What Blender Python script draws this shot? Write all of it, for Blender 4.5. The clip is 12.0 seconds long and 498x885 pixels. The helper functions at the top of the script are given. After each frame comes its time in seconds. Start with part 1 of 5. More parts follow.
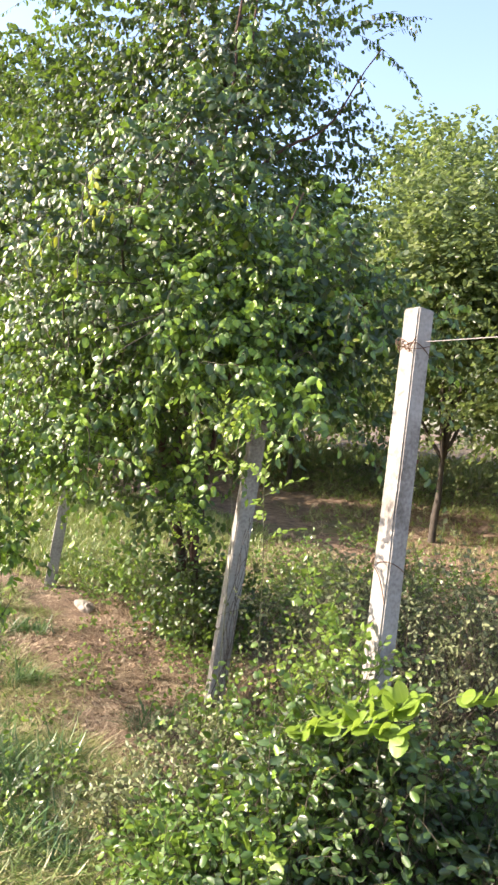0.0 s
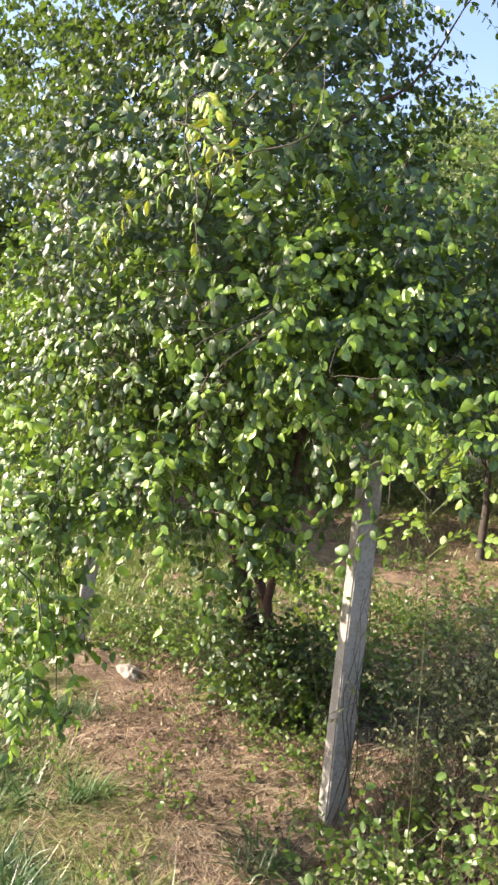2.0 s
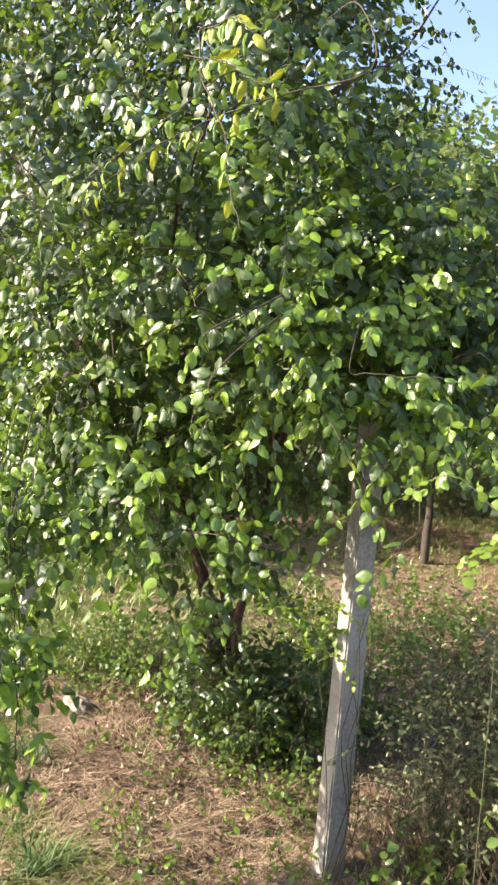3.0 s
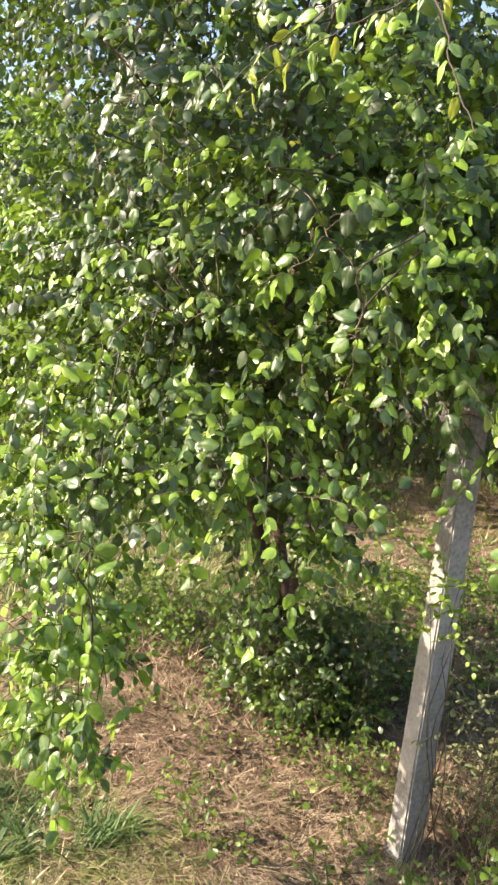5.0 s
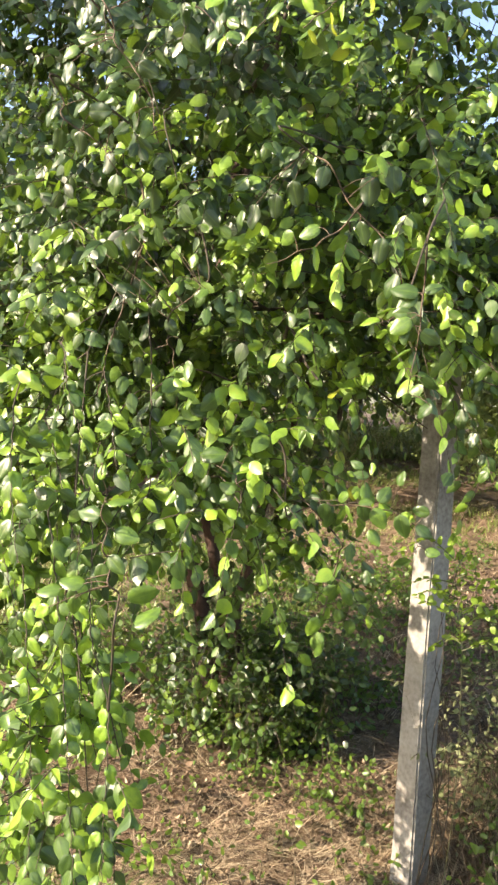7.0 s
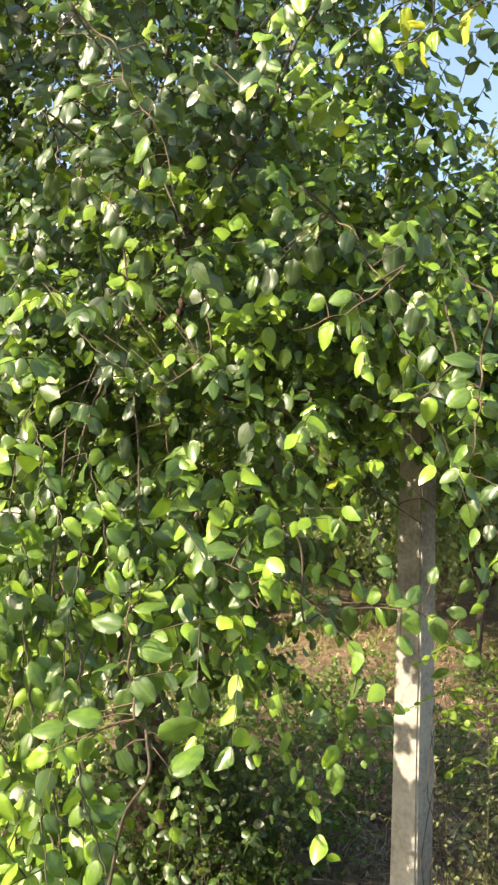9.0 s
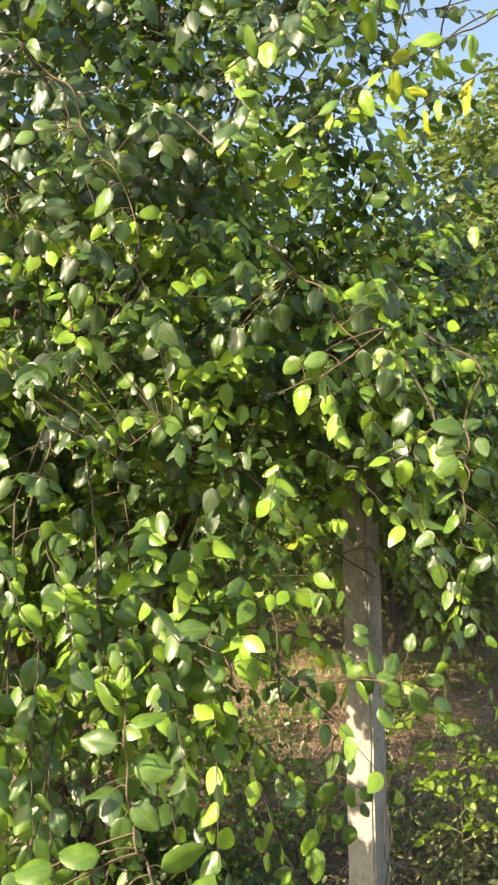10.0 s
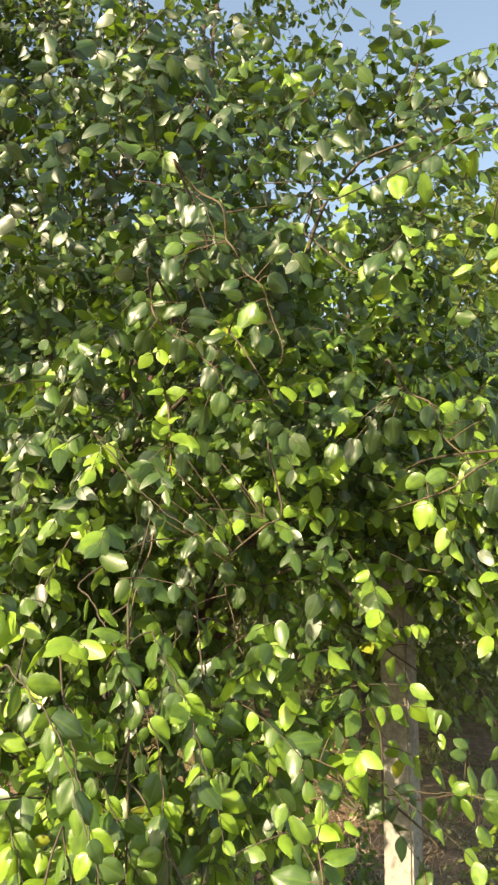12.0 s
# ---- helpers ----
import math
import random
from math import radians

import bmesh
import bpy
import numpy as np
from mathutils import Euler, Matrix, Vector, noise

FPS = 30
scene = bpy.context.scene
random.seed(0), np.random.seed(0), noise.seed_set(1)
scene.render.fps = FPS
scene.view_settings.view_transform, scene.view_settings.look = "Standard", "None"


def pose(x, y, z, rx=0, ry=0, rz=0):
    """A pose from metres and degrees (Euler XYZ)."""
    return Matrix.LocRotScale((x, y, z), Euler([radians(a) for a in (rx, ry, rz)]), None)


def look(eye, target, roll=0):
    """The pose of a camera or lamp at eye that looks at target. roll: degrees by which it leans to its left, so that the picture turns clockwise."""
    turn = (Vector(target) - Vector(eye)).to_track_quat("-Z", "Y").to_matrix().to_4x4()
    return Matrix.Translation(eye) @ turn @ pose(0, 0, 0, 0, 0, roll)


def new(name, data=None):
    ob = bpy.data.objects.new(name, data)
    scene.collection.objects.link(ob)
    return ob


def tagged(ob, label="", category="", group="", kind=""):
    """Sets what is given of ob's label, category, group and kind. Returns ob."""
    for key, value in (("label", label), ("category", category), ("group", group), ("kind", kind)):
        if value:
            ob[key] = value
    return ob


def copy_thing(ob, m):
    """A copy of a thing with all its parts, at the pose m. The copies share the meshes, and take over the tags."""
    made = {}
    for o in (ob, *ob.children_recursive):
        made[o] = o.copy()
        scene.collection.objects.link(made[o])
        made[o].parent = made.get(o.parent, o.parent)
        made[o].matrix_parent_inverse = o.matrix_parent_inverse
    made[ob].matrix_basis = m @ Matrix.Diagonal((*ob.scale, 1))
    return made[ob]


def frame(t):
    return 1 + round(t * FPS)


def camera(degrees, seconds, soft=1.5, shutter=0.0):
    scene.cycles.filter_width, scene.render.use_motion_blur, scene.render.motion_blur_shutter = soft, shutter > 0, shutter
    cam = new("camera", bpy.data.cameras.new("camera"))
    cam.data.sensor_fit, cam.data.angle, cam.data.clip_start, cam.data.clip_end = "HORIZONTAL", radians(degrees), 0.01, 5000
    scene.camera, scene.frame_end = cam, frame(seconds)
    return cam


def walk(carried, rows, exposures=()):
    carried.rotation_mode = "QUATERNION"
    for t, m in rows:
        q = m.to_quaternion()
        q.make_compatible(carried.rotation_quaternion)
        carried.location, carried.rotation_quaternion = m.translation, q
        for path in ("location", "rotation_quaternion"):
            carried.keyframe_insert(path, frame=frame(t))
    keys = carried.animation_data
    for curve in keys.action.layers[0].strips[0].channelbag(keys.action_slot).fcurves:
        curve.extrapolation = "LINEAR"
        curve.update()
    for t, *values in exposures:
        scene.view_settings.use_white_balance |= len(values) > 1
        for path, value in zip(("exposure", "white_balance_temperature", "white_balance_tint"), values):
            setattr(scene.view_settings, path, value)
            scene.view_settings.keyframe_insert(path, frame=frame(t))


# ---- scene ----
# ---------- camera ----------
cam = camera(37.3, 12.0, soft=2.6)
TILT = pose(0, 0, 0.23, -6, 0, 0)  # levels the path: the lawn lies at z = 0
PATH = [
    (0, (0.071, 0.173, 1.424), (-1.08, 1.806, 1.502), 9.9),
    (0.5, (-0.162, 0.311, 1.446), (-1.408, 1.874, 1.506), 10.6),
    (1, (-0.472, 0.375, 1.459), (-1.725, 1.934, 1.499), 9.7),
    (1.5, (-0.713, 0.435, 1.474), (-1.907, 2.038, 1.538), 8.5),
    (2, (-0.92, 0.588, 1.5), (-2.029, 2.25, 1.6), 7.7),
    (2.5, (-1.112, 0.682, 1.528), (-2.117, 2.407, 1.652), 7.3),
    (3, (-1.334, 0.775, 1.51), (-2.255, 2.545, 1.641), 7.2),
    (3.5, (-1.53, 0.761, 1.535), (-2.401, 2.559, 1.631), 8.0),
    (3.7, (-1.576, 0.746, 1.565), (-2.437, 2.549, 1.637), 8.3),
    (5.3, (-1.81, 0.884, 1.482), (-2.713, 2.668, 1.461), 9.9),
    (5.5, (-1.883, 0.908, 1.484), (-2.754, 2.709, 1.457), 9.5),
    (6, (-1.991, 0.965, 1.471), (-2.767, 2.809, 1.469), 8.0),
    (6.5, (-2.12, 0.963, 1.46), (-2.727, 2.869, 1.49), 6.1),
    (7, (-2.216, 0.955, 1.433), (-2.715, 2.891, 1.506), 5.3),
    (7.2, (-2.25, 0.956, 1.441), (-2.727, 2.897, 1.525), 5.3),
    (8.8, (-2.477, 1.118, 1.373), (-2.741, 3.065, 1.745), 5.1),
    (9, (-2.516, 1.133, 1.386), (-2.722, 3.083, 1.782), 4.3),
    (9.5, (-2.598, 1.17, 1.427), (-2.646, 3.12, 1.868), 2.2),
    (10, (-2.662, 1.193, 1.469), (-2.588, 3.133, 1.95), 1.3),
    (10.5, (-2.79, 1.216, 1.507), (-2.606, 3.138, 2.026), 1.2),
    (11, (-2.894, 1.226, 1.529), (-2.613, 3.124, 2.093), 0.5),
    (11.5, (-2.946, 1.207, 1.544), (-2.63, 3.085, 2.156), 0.6),
    (12, (-2.985, 1.179, 1.528), (-2.769, 3.057, 2.181), 3.0),
]
EXPOSURE = 1.7
walk(cam, [(t, TILT @ look(eye, target, roll)) for t, eye, target, roll in PATH], [(0, EXPOSURE + 0.32, 7050, 21), (1, EXPOSURE + 0.09, 7050, 21), (3, EXPOSURE + 0.2, 7100, 20), (5.5, EXPOSURE + 0.13, 7450, 19), (7, EXPOSURE + 0.17, 7600, 17), (9.5, EXPOSURE + 0.14, 8050, 11), (12, EXPOSURE + 0.0, 9000, 10)])

# ---------- sky and sun ----------
SUN_TO = Vector((-0.72, -0.55, 0.50)).normalized()
world = bpy.data.worlds.new("sky")
scene.world = world
world.use_nodes = True
wn = world.node_tree
sky = wn.nodes.new("ShaderNodeTexSky")
sky.sky_type, sky.sun_disc = "NISHITA", False
sky.sun_elevation = math.asin(SUN_TO.z)
sky.sun_rotation = math.atan2(SUN_TO.x, SUN_TO.y) % (2 * math.pi)
sky.dust_density, sky.air_density, sky.ozone_density = 1.4, 1.1, 2.4
wn.links.new(sky.outputs[0], wn.nodes["Background"].inputs[0])
wn.nodes["Background"].inputs[1].default_value = 0.128
sun = new("sun", bpy.data.lights.new("sun", "SUN"))
sun.data.energy, sun.data.angle, sun.data.color = 4.0, radians(0.55), (1.0, 0.93, 0.80)
sun.matrix_world = look(SUN_TO * 50, (0, 0, 0))

# ---------- materials ----------


def material(name):
    m = bpy.data.materials.new(name)
    m.use_nodes = True
    t = m.node_tree
    return m, t, t.nodes["Principled BSDF"]


def node(t, kind, **values):
    n = t.nodes.new(kind)
    for key, value in values.items():
        n.inputs[key].default_value = value
    return n


def ramp(t, source, stops):
    r = t.nodes.new("ShaderNodeValToRGB")
    e = r.color_ramp.elements
    while len(e) < len(stops):
        e.new(0.5)
    for k, (p, c) in enumerate(stops):
        e[k].position, e[k].color = p, (*c, 1)
    t.links.new(source, r.inputs[0])
    return r.outputs[0]


def math_node(t, op, a, b=None):
    n = t.nodes.new("ShaderNodeMath")
    n.operation = op
    for k, v in enumerate((a, b)):
        if v is None:
            continue
        if isinstance(v, (int, float)):
            n.inputs[k].default_value = v
        else:
            t.links.new(v, n.inputs[k])
    return n.outputs[0]


def mix(t, fac, a, b, blend="MIX"):
    n = t.nodes.new("ShaderNodeMix")
    n.data_type, n.blend_type = "RGBA", blend
    for k, v in ((0, fac), (6, a), (7, b)):
        if isinstance(v, (int, float)):
            n.inputs[k].default_value = v
        elif isinstance(v, tuple):
            n.inputs[k].default_value = (*v, 1)
        else:
            t.links.new(v, n.inputs[k])
    return n.outputs[2]


def leaf_material(name, stops, through_colour, share=0.42, rough=0.36, vein=0.35, spec=0.5):
    """A leaf: gloss on top, light passing through, a pale midrib and side veins. The attribute carries u, v and a tint."""
    m, t, p = material(name)
    at = t.nodes.new("ShaderNodeAttribute")
    at.attribute_name = "leaf_uv"
    sep = t.nodes.new("ShaderNodeSeparateXYZ")
    t.links.new(at.outputs["Vector"], sep.inputs[0])
    geo = t.nodes.new("ShaderNodeNewGeometry")
    nz = node(t, "ShaderNodeTexNoise", Scale=90.0, Detail=3.0)
    t.links.new(geo.outputs["Position"], nz.inputs["Vector"])
    tint = math_node(t, "ADD", sep.outputs[2], math_node(t, "MULTIPLY", math_node(t, "SUBTRACT", nz.outputs[0], 0.5), 0.25))
    col = ramp(t, tint, stops)
    mid = math_node(t, "SUBTRACT", 1.0, math_node(t, "MULTIPLY", math_node(t, "ABSOLUTE", sep.outputs[1]), 9.0))
    arc = math_node(t, "ABSOLUTE", math_node(t, "SUBTRACT", math_node(t, "ABSOLUTE", sep.outputs[1]), 0.5))
    side = math_node(t, "MULTIPLY", math_node(t, "SUBTRACT", 1.0, math_node(t, "MULTIPLY", arc, 16.0)), 0.45)
    veins = math_node(t, "MULTIPLY", math_node(t, "MAXIMUM", math_node(t, "MAXIMUM", mid, side), 0.0), vein)
    col = mix(t, veins, col, through_colour)
    t.links.new(col, p.inputs["Base Color"])
    soft = node(t, "ShaderNodeTexNoise", Scale=35.0, Detail=2.0)
    t.links.new(geo.outputs["Position"], soft.inputs["Vector"])
    t.links.new(math_node(t, "ADD", math_node(t, "MULTIPLY", soft.outputs[0], 0.3), rough - 0.15), p.inputs["Roughness"])
    p.inputs["Specular IOR Level"].default_value = spec
    bump = node(t, "ShaderNodeBump", Strength=0.15, Distance=0.002)
    t.links.new(nz.outputs[0], bump.inputs["Height"])
    t.links.new(bump.outputs[0], p.inputs["Normal"])
    tr = t.nodes.new("ShaderNodeBsdfTranslucent")
    t.links.new(mix(t, 0.55, col, through_colour), tr.inputs[0])
    ms = t.nodes.new("ShaderNodeMixShader")
    ms.inputs[0].default_value = share
    t.links.new(p.outputs[0], ms.inputs[1])
    t.links.new(tr.outputs[0], ms.inputs[2])
    t.links.new(ms.outputs[0], t.nodes["Material Output"].inputs[0])
    return m


def mottled(name, stops, scale, rough=0.9, bump=0.4, detail=6.0, distance=0.01, fine=12.0):
    m, t, p = material(name)
    co = t.nodes.new("ShaderNodeTexCoord")
    a = node(t, "ShaderNodeTexNoise", Scale=scale, Detail=detail, Roughness=0.65)
    b = node(t, "ShaderNodeTexNoise", Scale=scale * fine, Detail=3.0)
    for n in (a, b):
        t.links.new(co.outputs["Object"], n.inputs["Vector"])
    both = math_node(t, "ADD", math_node(t, "MULTIPLY", a.outputs[0], 0.65), math_node(t, "MULTIPLY", b.outputs[0], 0.35))
    t.links.new(ramp(t, both, stops), p.inputs["Base Color"])
    p.inputs["Roughness"].default_value = rough
    bp = node(t, "ShaderNodeBump", Strength=bump, Distance=distance)
    t.links.new(both, bp.inputs["Height"])
    t.links.new(bp.outputs[0], p.inputs["Normal"])
    return m


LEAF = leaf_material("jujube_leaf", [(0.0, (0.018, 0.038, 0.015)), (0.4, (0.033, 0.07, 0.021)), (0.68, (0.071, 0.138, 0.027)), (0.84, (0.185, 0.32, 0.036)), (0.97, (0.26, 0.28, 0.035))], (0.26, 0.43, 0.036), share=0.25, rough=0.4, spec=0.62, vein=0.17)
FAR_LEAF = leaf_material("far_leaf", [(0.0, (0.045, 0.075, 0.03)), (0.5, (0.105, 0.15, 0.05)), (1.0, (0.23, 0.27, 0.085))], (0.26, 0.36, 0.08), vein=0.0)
WEED_LEAF = leaf_material("weed_leaf", [(0.0, (0.035, 0.085, 0.02)), (0.6, (0.08, 0.16, 0.03)), (1.0, (0.18, 0.27, 0.04))], (0.28, 0.42, 0.06), vein=0.2, rough=0.36, spec=0.65)
LIME_LEAF = leaf_material("lime_leaf", [(0.0, (0.08, 0.16, 0.025)), (1.0, (0.19, 0.29, 0.035))], (0.33, 0.45, 0.06), vein=0.3, rough=0.42)
YELLOW_LEAF = leaf_material("young_leaf", [(0.0, (0.19, 0.27, 0.025)), (1.0, (0.29, 0.33, 0.03))], (0.5, 0.52, 0.05), vein=0.25, rough=0.45, spec=0.35, share=0.35)
GRASS = leaf_material("grass", spec=0.6, stops=[(0.0, (0.08, 0.14, 0.03)), (0.45, (0.18, 0.25, 0.065)), (0.75, (0.35, 0.35, 0.15)), (1.0, (0.5, 0.42, 0.25))], through_colour=(0.34, 0.40, 0.09), vein=0.0, rough=0.4, share=0.3)
DARK_GRASS = leaf_material("dark_grass", [(0.0, (0.03, 0.075, 0.022)), (1.0, (0.10, 0.18, 0.05))], (0.16, 0.27, 0.06), vein=0.0, rough=0.38, share=0.2, spec=0.55)
STRAW = leaf_material("straw", [(0.0, (0.055, 0.037, 0.024)), (0.45, (0.205, 0.14, 0.093)), (0.8, (0.47, 0.365, 0.245)), (1.0, (0.58, 0.49, 0.34))], (0.35, 0.25, 0.13), vein=0.0, rough=0.7, share=0.1, spec=0.2)
DUSTY_LEAF = leaf_material("dusty_leaf", [(0.0, (0.055, 0.072, 0.03)), (0.5, (0.135, 0.165, 0.07)), (1.0, (0.26, 0.28, 0.14))], (0.28, 0.32, 0.12), vein=0.1, rough=0.5, spec=0.4, share=0.25)
BARK = mottled("bark", [(0.3, (0.03, 0.02, 0.016)), (0.6, (0.085, 0.045, 0.033)), (0.8, (0.15, 0.085, 0.065))], 14, 0.9, 0.8)
DARK_TWIG = mottled("dark_twig_bark", [(0.3, (0.025, 0.02, 0.014)), (0.7, (0.08, 0.06, 0.035))], 40, 0.8, 0.3)
SHOOT = mottled("shoot_bark", [(0.3, (0.045, 0.032, 0.02)), (0.7, (0.14, 0.095, 0.055))], 60, 0.75, 0.3)
TWIG = mottled("twig_bark", [(0.3, (0.06, 0.05, 0.03)), (0.7, (0.17, 0.13, 0.07))], 40, 0.8, 0.3)
CONCRETE = mottled("post_concrete", [(0.30, (0.09, 0.078, 0.064)), (0.42, (0.185, 0.17, 0.15)), (0.52, (0.27, 0.256, 0.23)), (0.7, (0.365, 0.352, 0.322))], 5, 0.9, 0.6, distance=0.005, fine=14)
FAR_BARK = mottled("grey_bark", [(0.3, (0.025, 0.021, 0.017)), (0.7, (0.09, 0.072, 0.055))], 10, 0.9, 0.8)
RUST = mottled("rusty_wire", [(0.3, (0.05, 0.03, 0.02)), (0.7, (0.16, 0.08, 0.045))], 60, 0.75, 0.3, distance=0.001)
WIRE = mottled("galvanised_wire", [(0.3, (0.14, 0.13, 0.12)), (0.7, (0.28, 0.26, 0.24))], 60, 0.45, 0.2, distance=0.001)
STONE = mottled("pale_stone", [(0.3, (0.20, 0.17, 0.14)), (0.7, (0.42, 0.38, 0.32))], 18, 0.9, 0.7)
RED = mottled("faded_red_plastic", [(0.3, (0.20, 0.02, 0.025)), (0.7, (0.34, 0.045, 0.05))], 12, 0.5, 0.15)


def soil_material():
    m, t, p = material("dry_soil")
    co = t.nodes.new("ShaderNodeTexCoord")
    big = node(t, "ShaderNodeTexNoise", Scale=0.9, Detail=4.0, Roughness=0.6)
    mid = node(t, "ShaderNodeTexNoise", Scale=9.0, Detail=6.0, Roughness=0.7)
    fine = node(t, "ShaderNodeTexNoise", Scale=85.0, Detail=3.0)
    crumbs = node(t, "ShaderNodeTexVoronoi", Scale=55.0)
    for n in (big, mid, fine, crumbs):
        t.links.new(co.outputs["Object"], n.inputs["Vector"])
    earth = ramp(t, mid.outputs[0], [(0.3, (0.05, 0.033, 0.021)), (0.5, (0.17, 0.112, 0.071)), (0.72, (0.3, 0.22, 0.142))])
    green = ramp(t, fine.outputs[0], [(0.35, (0.05, 0.075, 0.02)), (0.65, (0.14, 0.15, 0.05))])
    where = ramp(t, big.outputs[0], [(0.52, (0, 0, 0)), (0.68, (0.6, 0.6, 0.6))])
    t.links.new(mix(t, where, earth, green), p.inputs["Base Color"])
    p.inputs["Roughness"].default_value = 0.95
    h = math_node(t, "ADD", math_node(t, "MULTIPLY", mid.outputs[0], 1.2), math_node(t, "MULTIPLY", crumbs.outputs[0], 0.35))
    h = math_node(t, "ADD", h, math_node(t, "MULTIPLY", fine.outputs[0], 0.25))
    bp = node(t, "ShaderNodeBump", Strength=0.8, Distance=0.03)
    t.links.new(h, bp.inputs["Height"])
    t.links.new(bp.outputs[0], p.inputs["Normal"])
    return m


SOIL = soil_material()

# ---------- mesh helpers ----------
RNG = np.random.default_rng(7)


def unit(a):
    return a / np.maximum(np.linalg.norm(a, axis=-1, keepdims=True), 1e-9)


def mesh_of(name, verts, tris, mat, attr=None, smooth=True):
    me = bpy.data.meshes.new(name)
    n, f = len(verts), len(tris)
    me.vertices.add(n)
    me.vertices.foreach_set("co", np.asarray(verts, np.float32).ravel())
    me.loops.add(3 * f)
    me.loops.foreach_set("vertex_index", np.asarray(tris, np.int32).ravel())
    me.polygons.add(f)
    me.polygons.foreach_set("loop_start", np.arange(0, 3 * f, 3, dtype=np.int32))
    me.polygons.foreach_set("use_smooth", np.full(f, smooth, bool))
    if attr is not None:
        a = me.attributes.new("leaf_uv", "FLOAT_VECTOR", "POINT")
        a.data.foreach_set("vector", np.asarray(attr, np.float32).ravel())
    me.update(calc_edges=True)
    me.validate()
    me.materials.append(mat)
    return me


def place(name, me, parent=None, label="", kind=""):
    ob = new(name, me)
    if parent is not None:
        ob.parent = parent
    return tagged(ob, label, kind=kind)


LEAF_SHAPE = np.array([(0, 0), (0.3, 0), (0.68, 0), (1, 0), (0.07, 0.5), (0.3, 0.97), (0.63, 0.92), (0.89, 0.45), (0.07, -0.5), (0.3, -0.97), (0.63, -0.92), (0.89, -0.45)])
LEAF_TRIS = np.array([(0, 1, 4), (1, 5, 4), (1, 2, 5), (2, 6, 5), (2, 7, 6), (2, 3, 7), (0, 8, 1), (1, 8, 9), (1, 9, 2), (2, 9, 10), (2, 10, 11), (2, 11, 3)])
NEAR_U = (0.05, 0.17, 0.34, 0.55, 0.75, 0.9)
NEAR_V = (0.42, 0.8, 1.0, 0.9, 0.63, 0.31)
NEAR_SHAPE = np.array([(0, 0)] + [(u, 0) for u in NEAR_U] + [(1, 0)] + list(zip(NEAR_U, NEAR_V)) + [(u, -v) for u, v in zip(NEAR_U, NEAR_V)])
NEAR_TRIS = np.array([(0, 1, 8), (6, 7, 13), (0, 14, 1), (6, 19, 7)] + [t for k in range(5) for t in ((1 + k, 2 + k, 9 + k), (1 + k, 9 + k, 8 + k), (1 + k, 15 + k, 2 + k), (1 + k, 14 + k, 15 + k))])
SMALL_SHAPE = np.array([(0, 0), (1, 0), (0.26, 0.9), (0.72, 0.85), (0.26, -0.9), (0.72, -0.85)])
SMALL_TRIS = np.array([(0, 1, 3), (0, 3, 2), (0, 4, 5), (0, 5, 1)])


def leaves(P, A, N, L, W, tint, fine=True, curl=0.16, fold=0.16):
    """Vertices, triangles and attributes of many leaves: base points, axes, normals, lengths, widths, tints."""
    shape, tris = (NEAR_SHAPE, NEAR_TRIS) if fine == 2 else (LEAF_SHAPE, LEAF_TRIS) if fine else (SMALL_SHAPE, SMALL_TRIS)
    A = unit(A)
    N = unit(N - A * np.sum(N * A, -1, keepdims=True))
    B = np.cross(N, A)
    u, v = shape[:, 0], shape[:, 1]
    n, k = len(P), len(shape)
    c = curl * RNG.uniform(-0.4, 3.2, n)[:, None]
    dome = (0.35 * np.abs(v)[None] - 0.9 * (v[None] ** 2)) * RNG.uniform(0.2, 1.4, n)[:, None]
    h = -c * u[None] ** 2 + fold * dome * (W / L)[:, None] * 3.6 + RNG.normal(0, 0.008, (n, k))
    V = P[:, None] + A[:, None] * (u[None, :, None] * L[:, None, None]) + B[:, None] * (v[None, :, None] * W[:, None, None] / 2) + N[:, None] * (h * L[:, None])[..., None]
    F = tris[None] + (np.arange(n) * k)[:, None, None]
    attr = np.empty((n, k, 3))
    attr[..., 0], attr[..., 1], attr[..., 2] = u, v, tint[:, None]
    return V.reshape(-1, 3), F.reshape(-1, 3), attr.reshape(-1, 3)


def tubes(paths, radii, sides=5):
    """Triangles of tapered tubes: paths (n, k, 3), radii (n, k)."""
    paths, radii = np.asarray(paths, float), np.asarray(radii, float)
    n, k, _ = paths.shape
    T = unit(np.gradient(paths, axis=1))
    ref = np.where(np.abs(T[..., 2:3]) > 0.9, np.array([1.0, 0, 0]), np.array([0, 0, 1.0]))
    U = unit(np.cross(T, ref))
    W = np.cross(T, U)
    ang = np.arange(sides) * 2 * np.pi / sides
    V = paths[:, :, None] + radii[:, :, None, None] * (U[:, :, None] * np.cos(ang)[:, None] + W[:, :, None] * np.sin(ang)[:, None])
    i, j = np.meshgrid(np.arange(k - 1), np.arange(sides), indexing="ij")
    a, b = i * sides + j, i * sides + (j + 1) % sides
    q = np.stack([np.stack([a, b, b + sides], -1), np.stack([a, b + sides, a + sides], -1)], 2).reshape(-1, 3)
    cap = np.array([((k - 1) * sides, (k - 1) * sides + j, (k - 1) * sides + j + 1) for j in range(1, sides - 1)])
    q = np.concatenate([q, cap])
    F = q[None] + (np.arange(n) * k * sides)[:, None, None]
    return V.reshape(-1, 3), F.reshape(-1, 3)


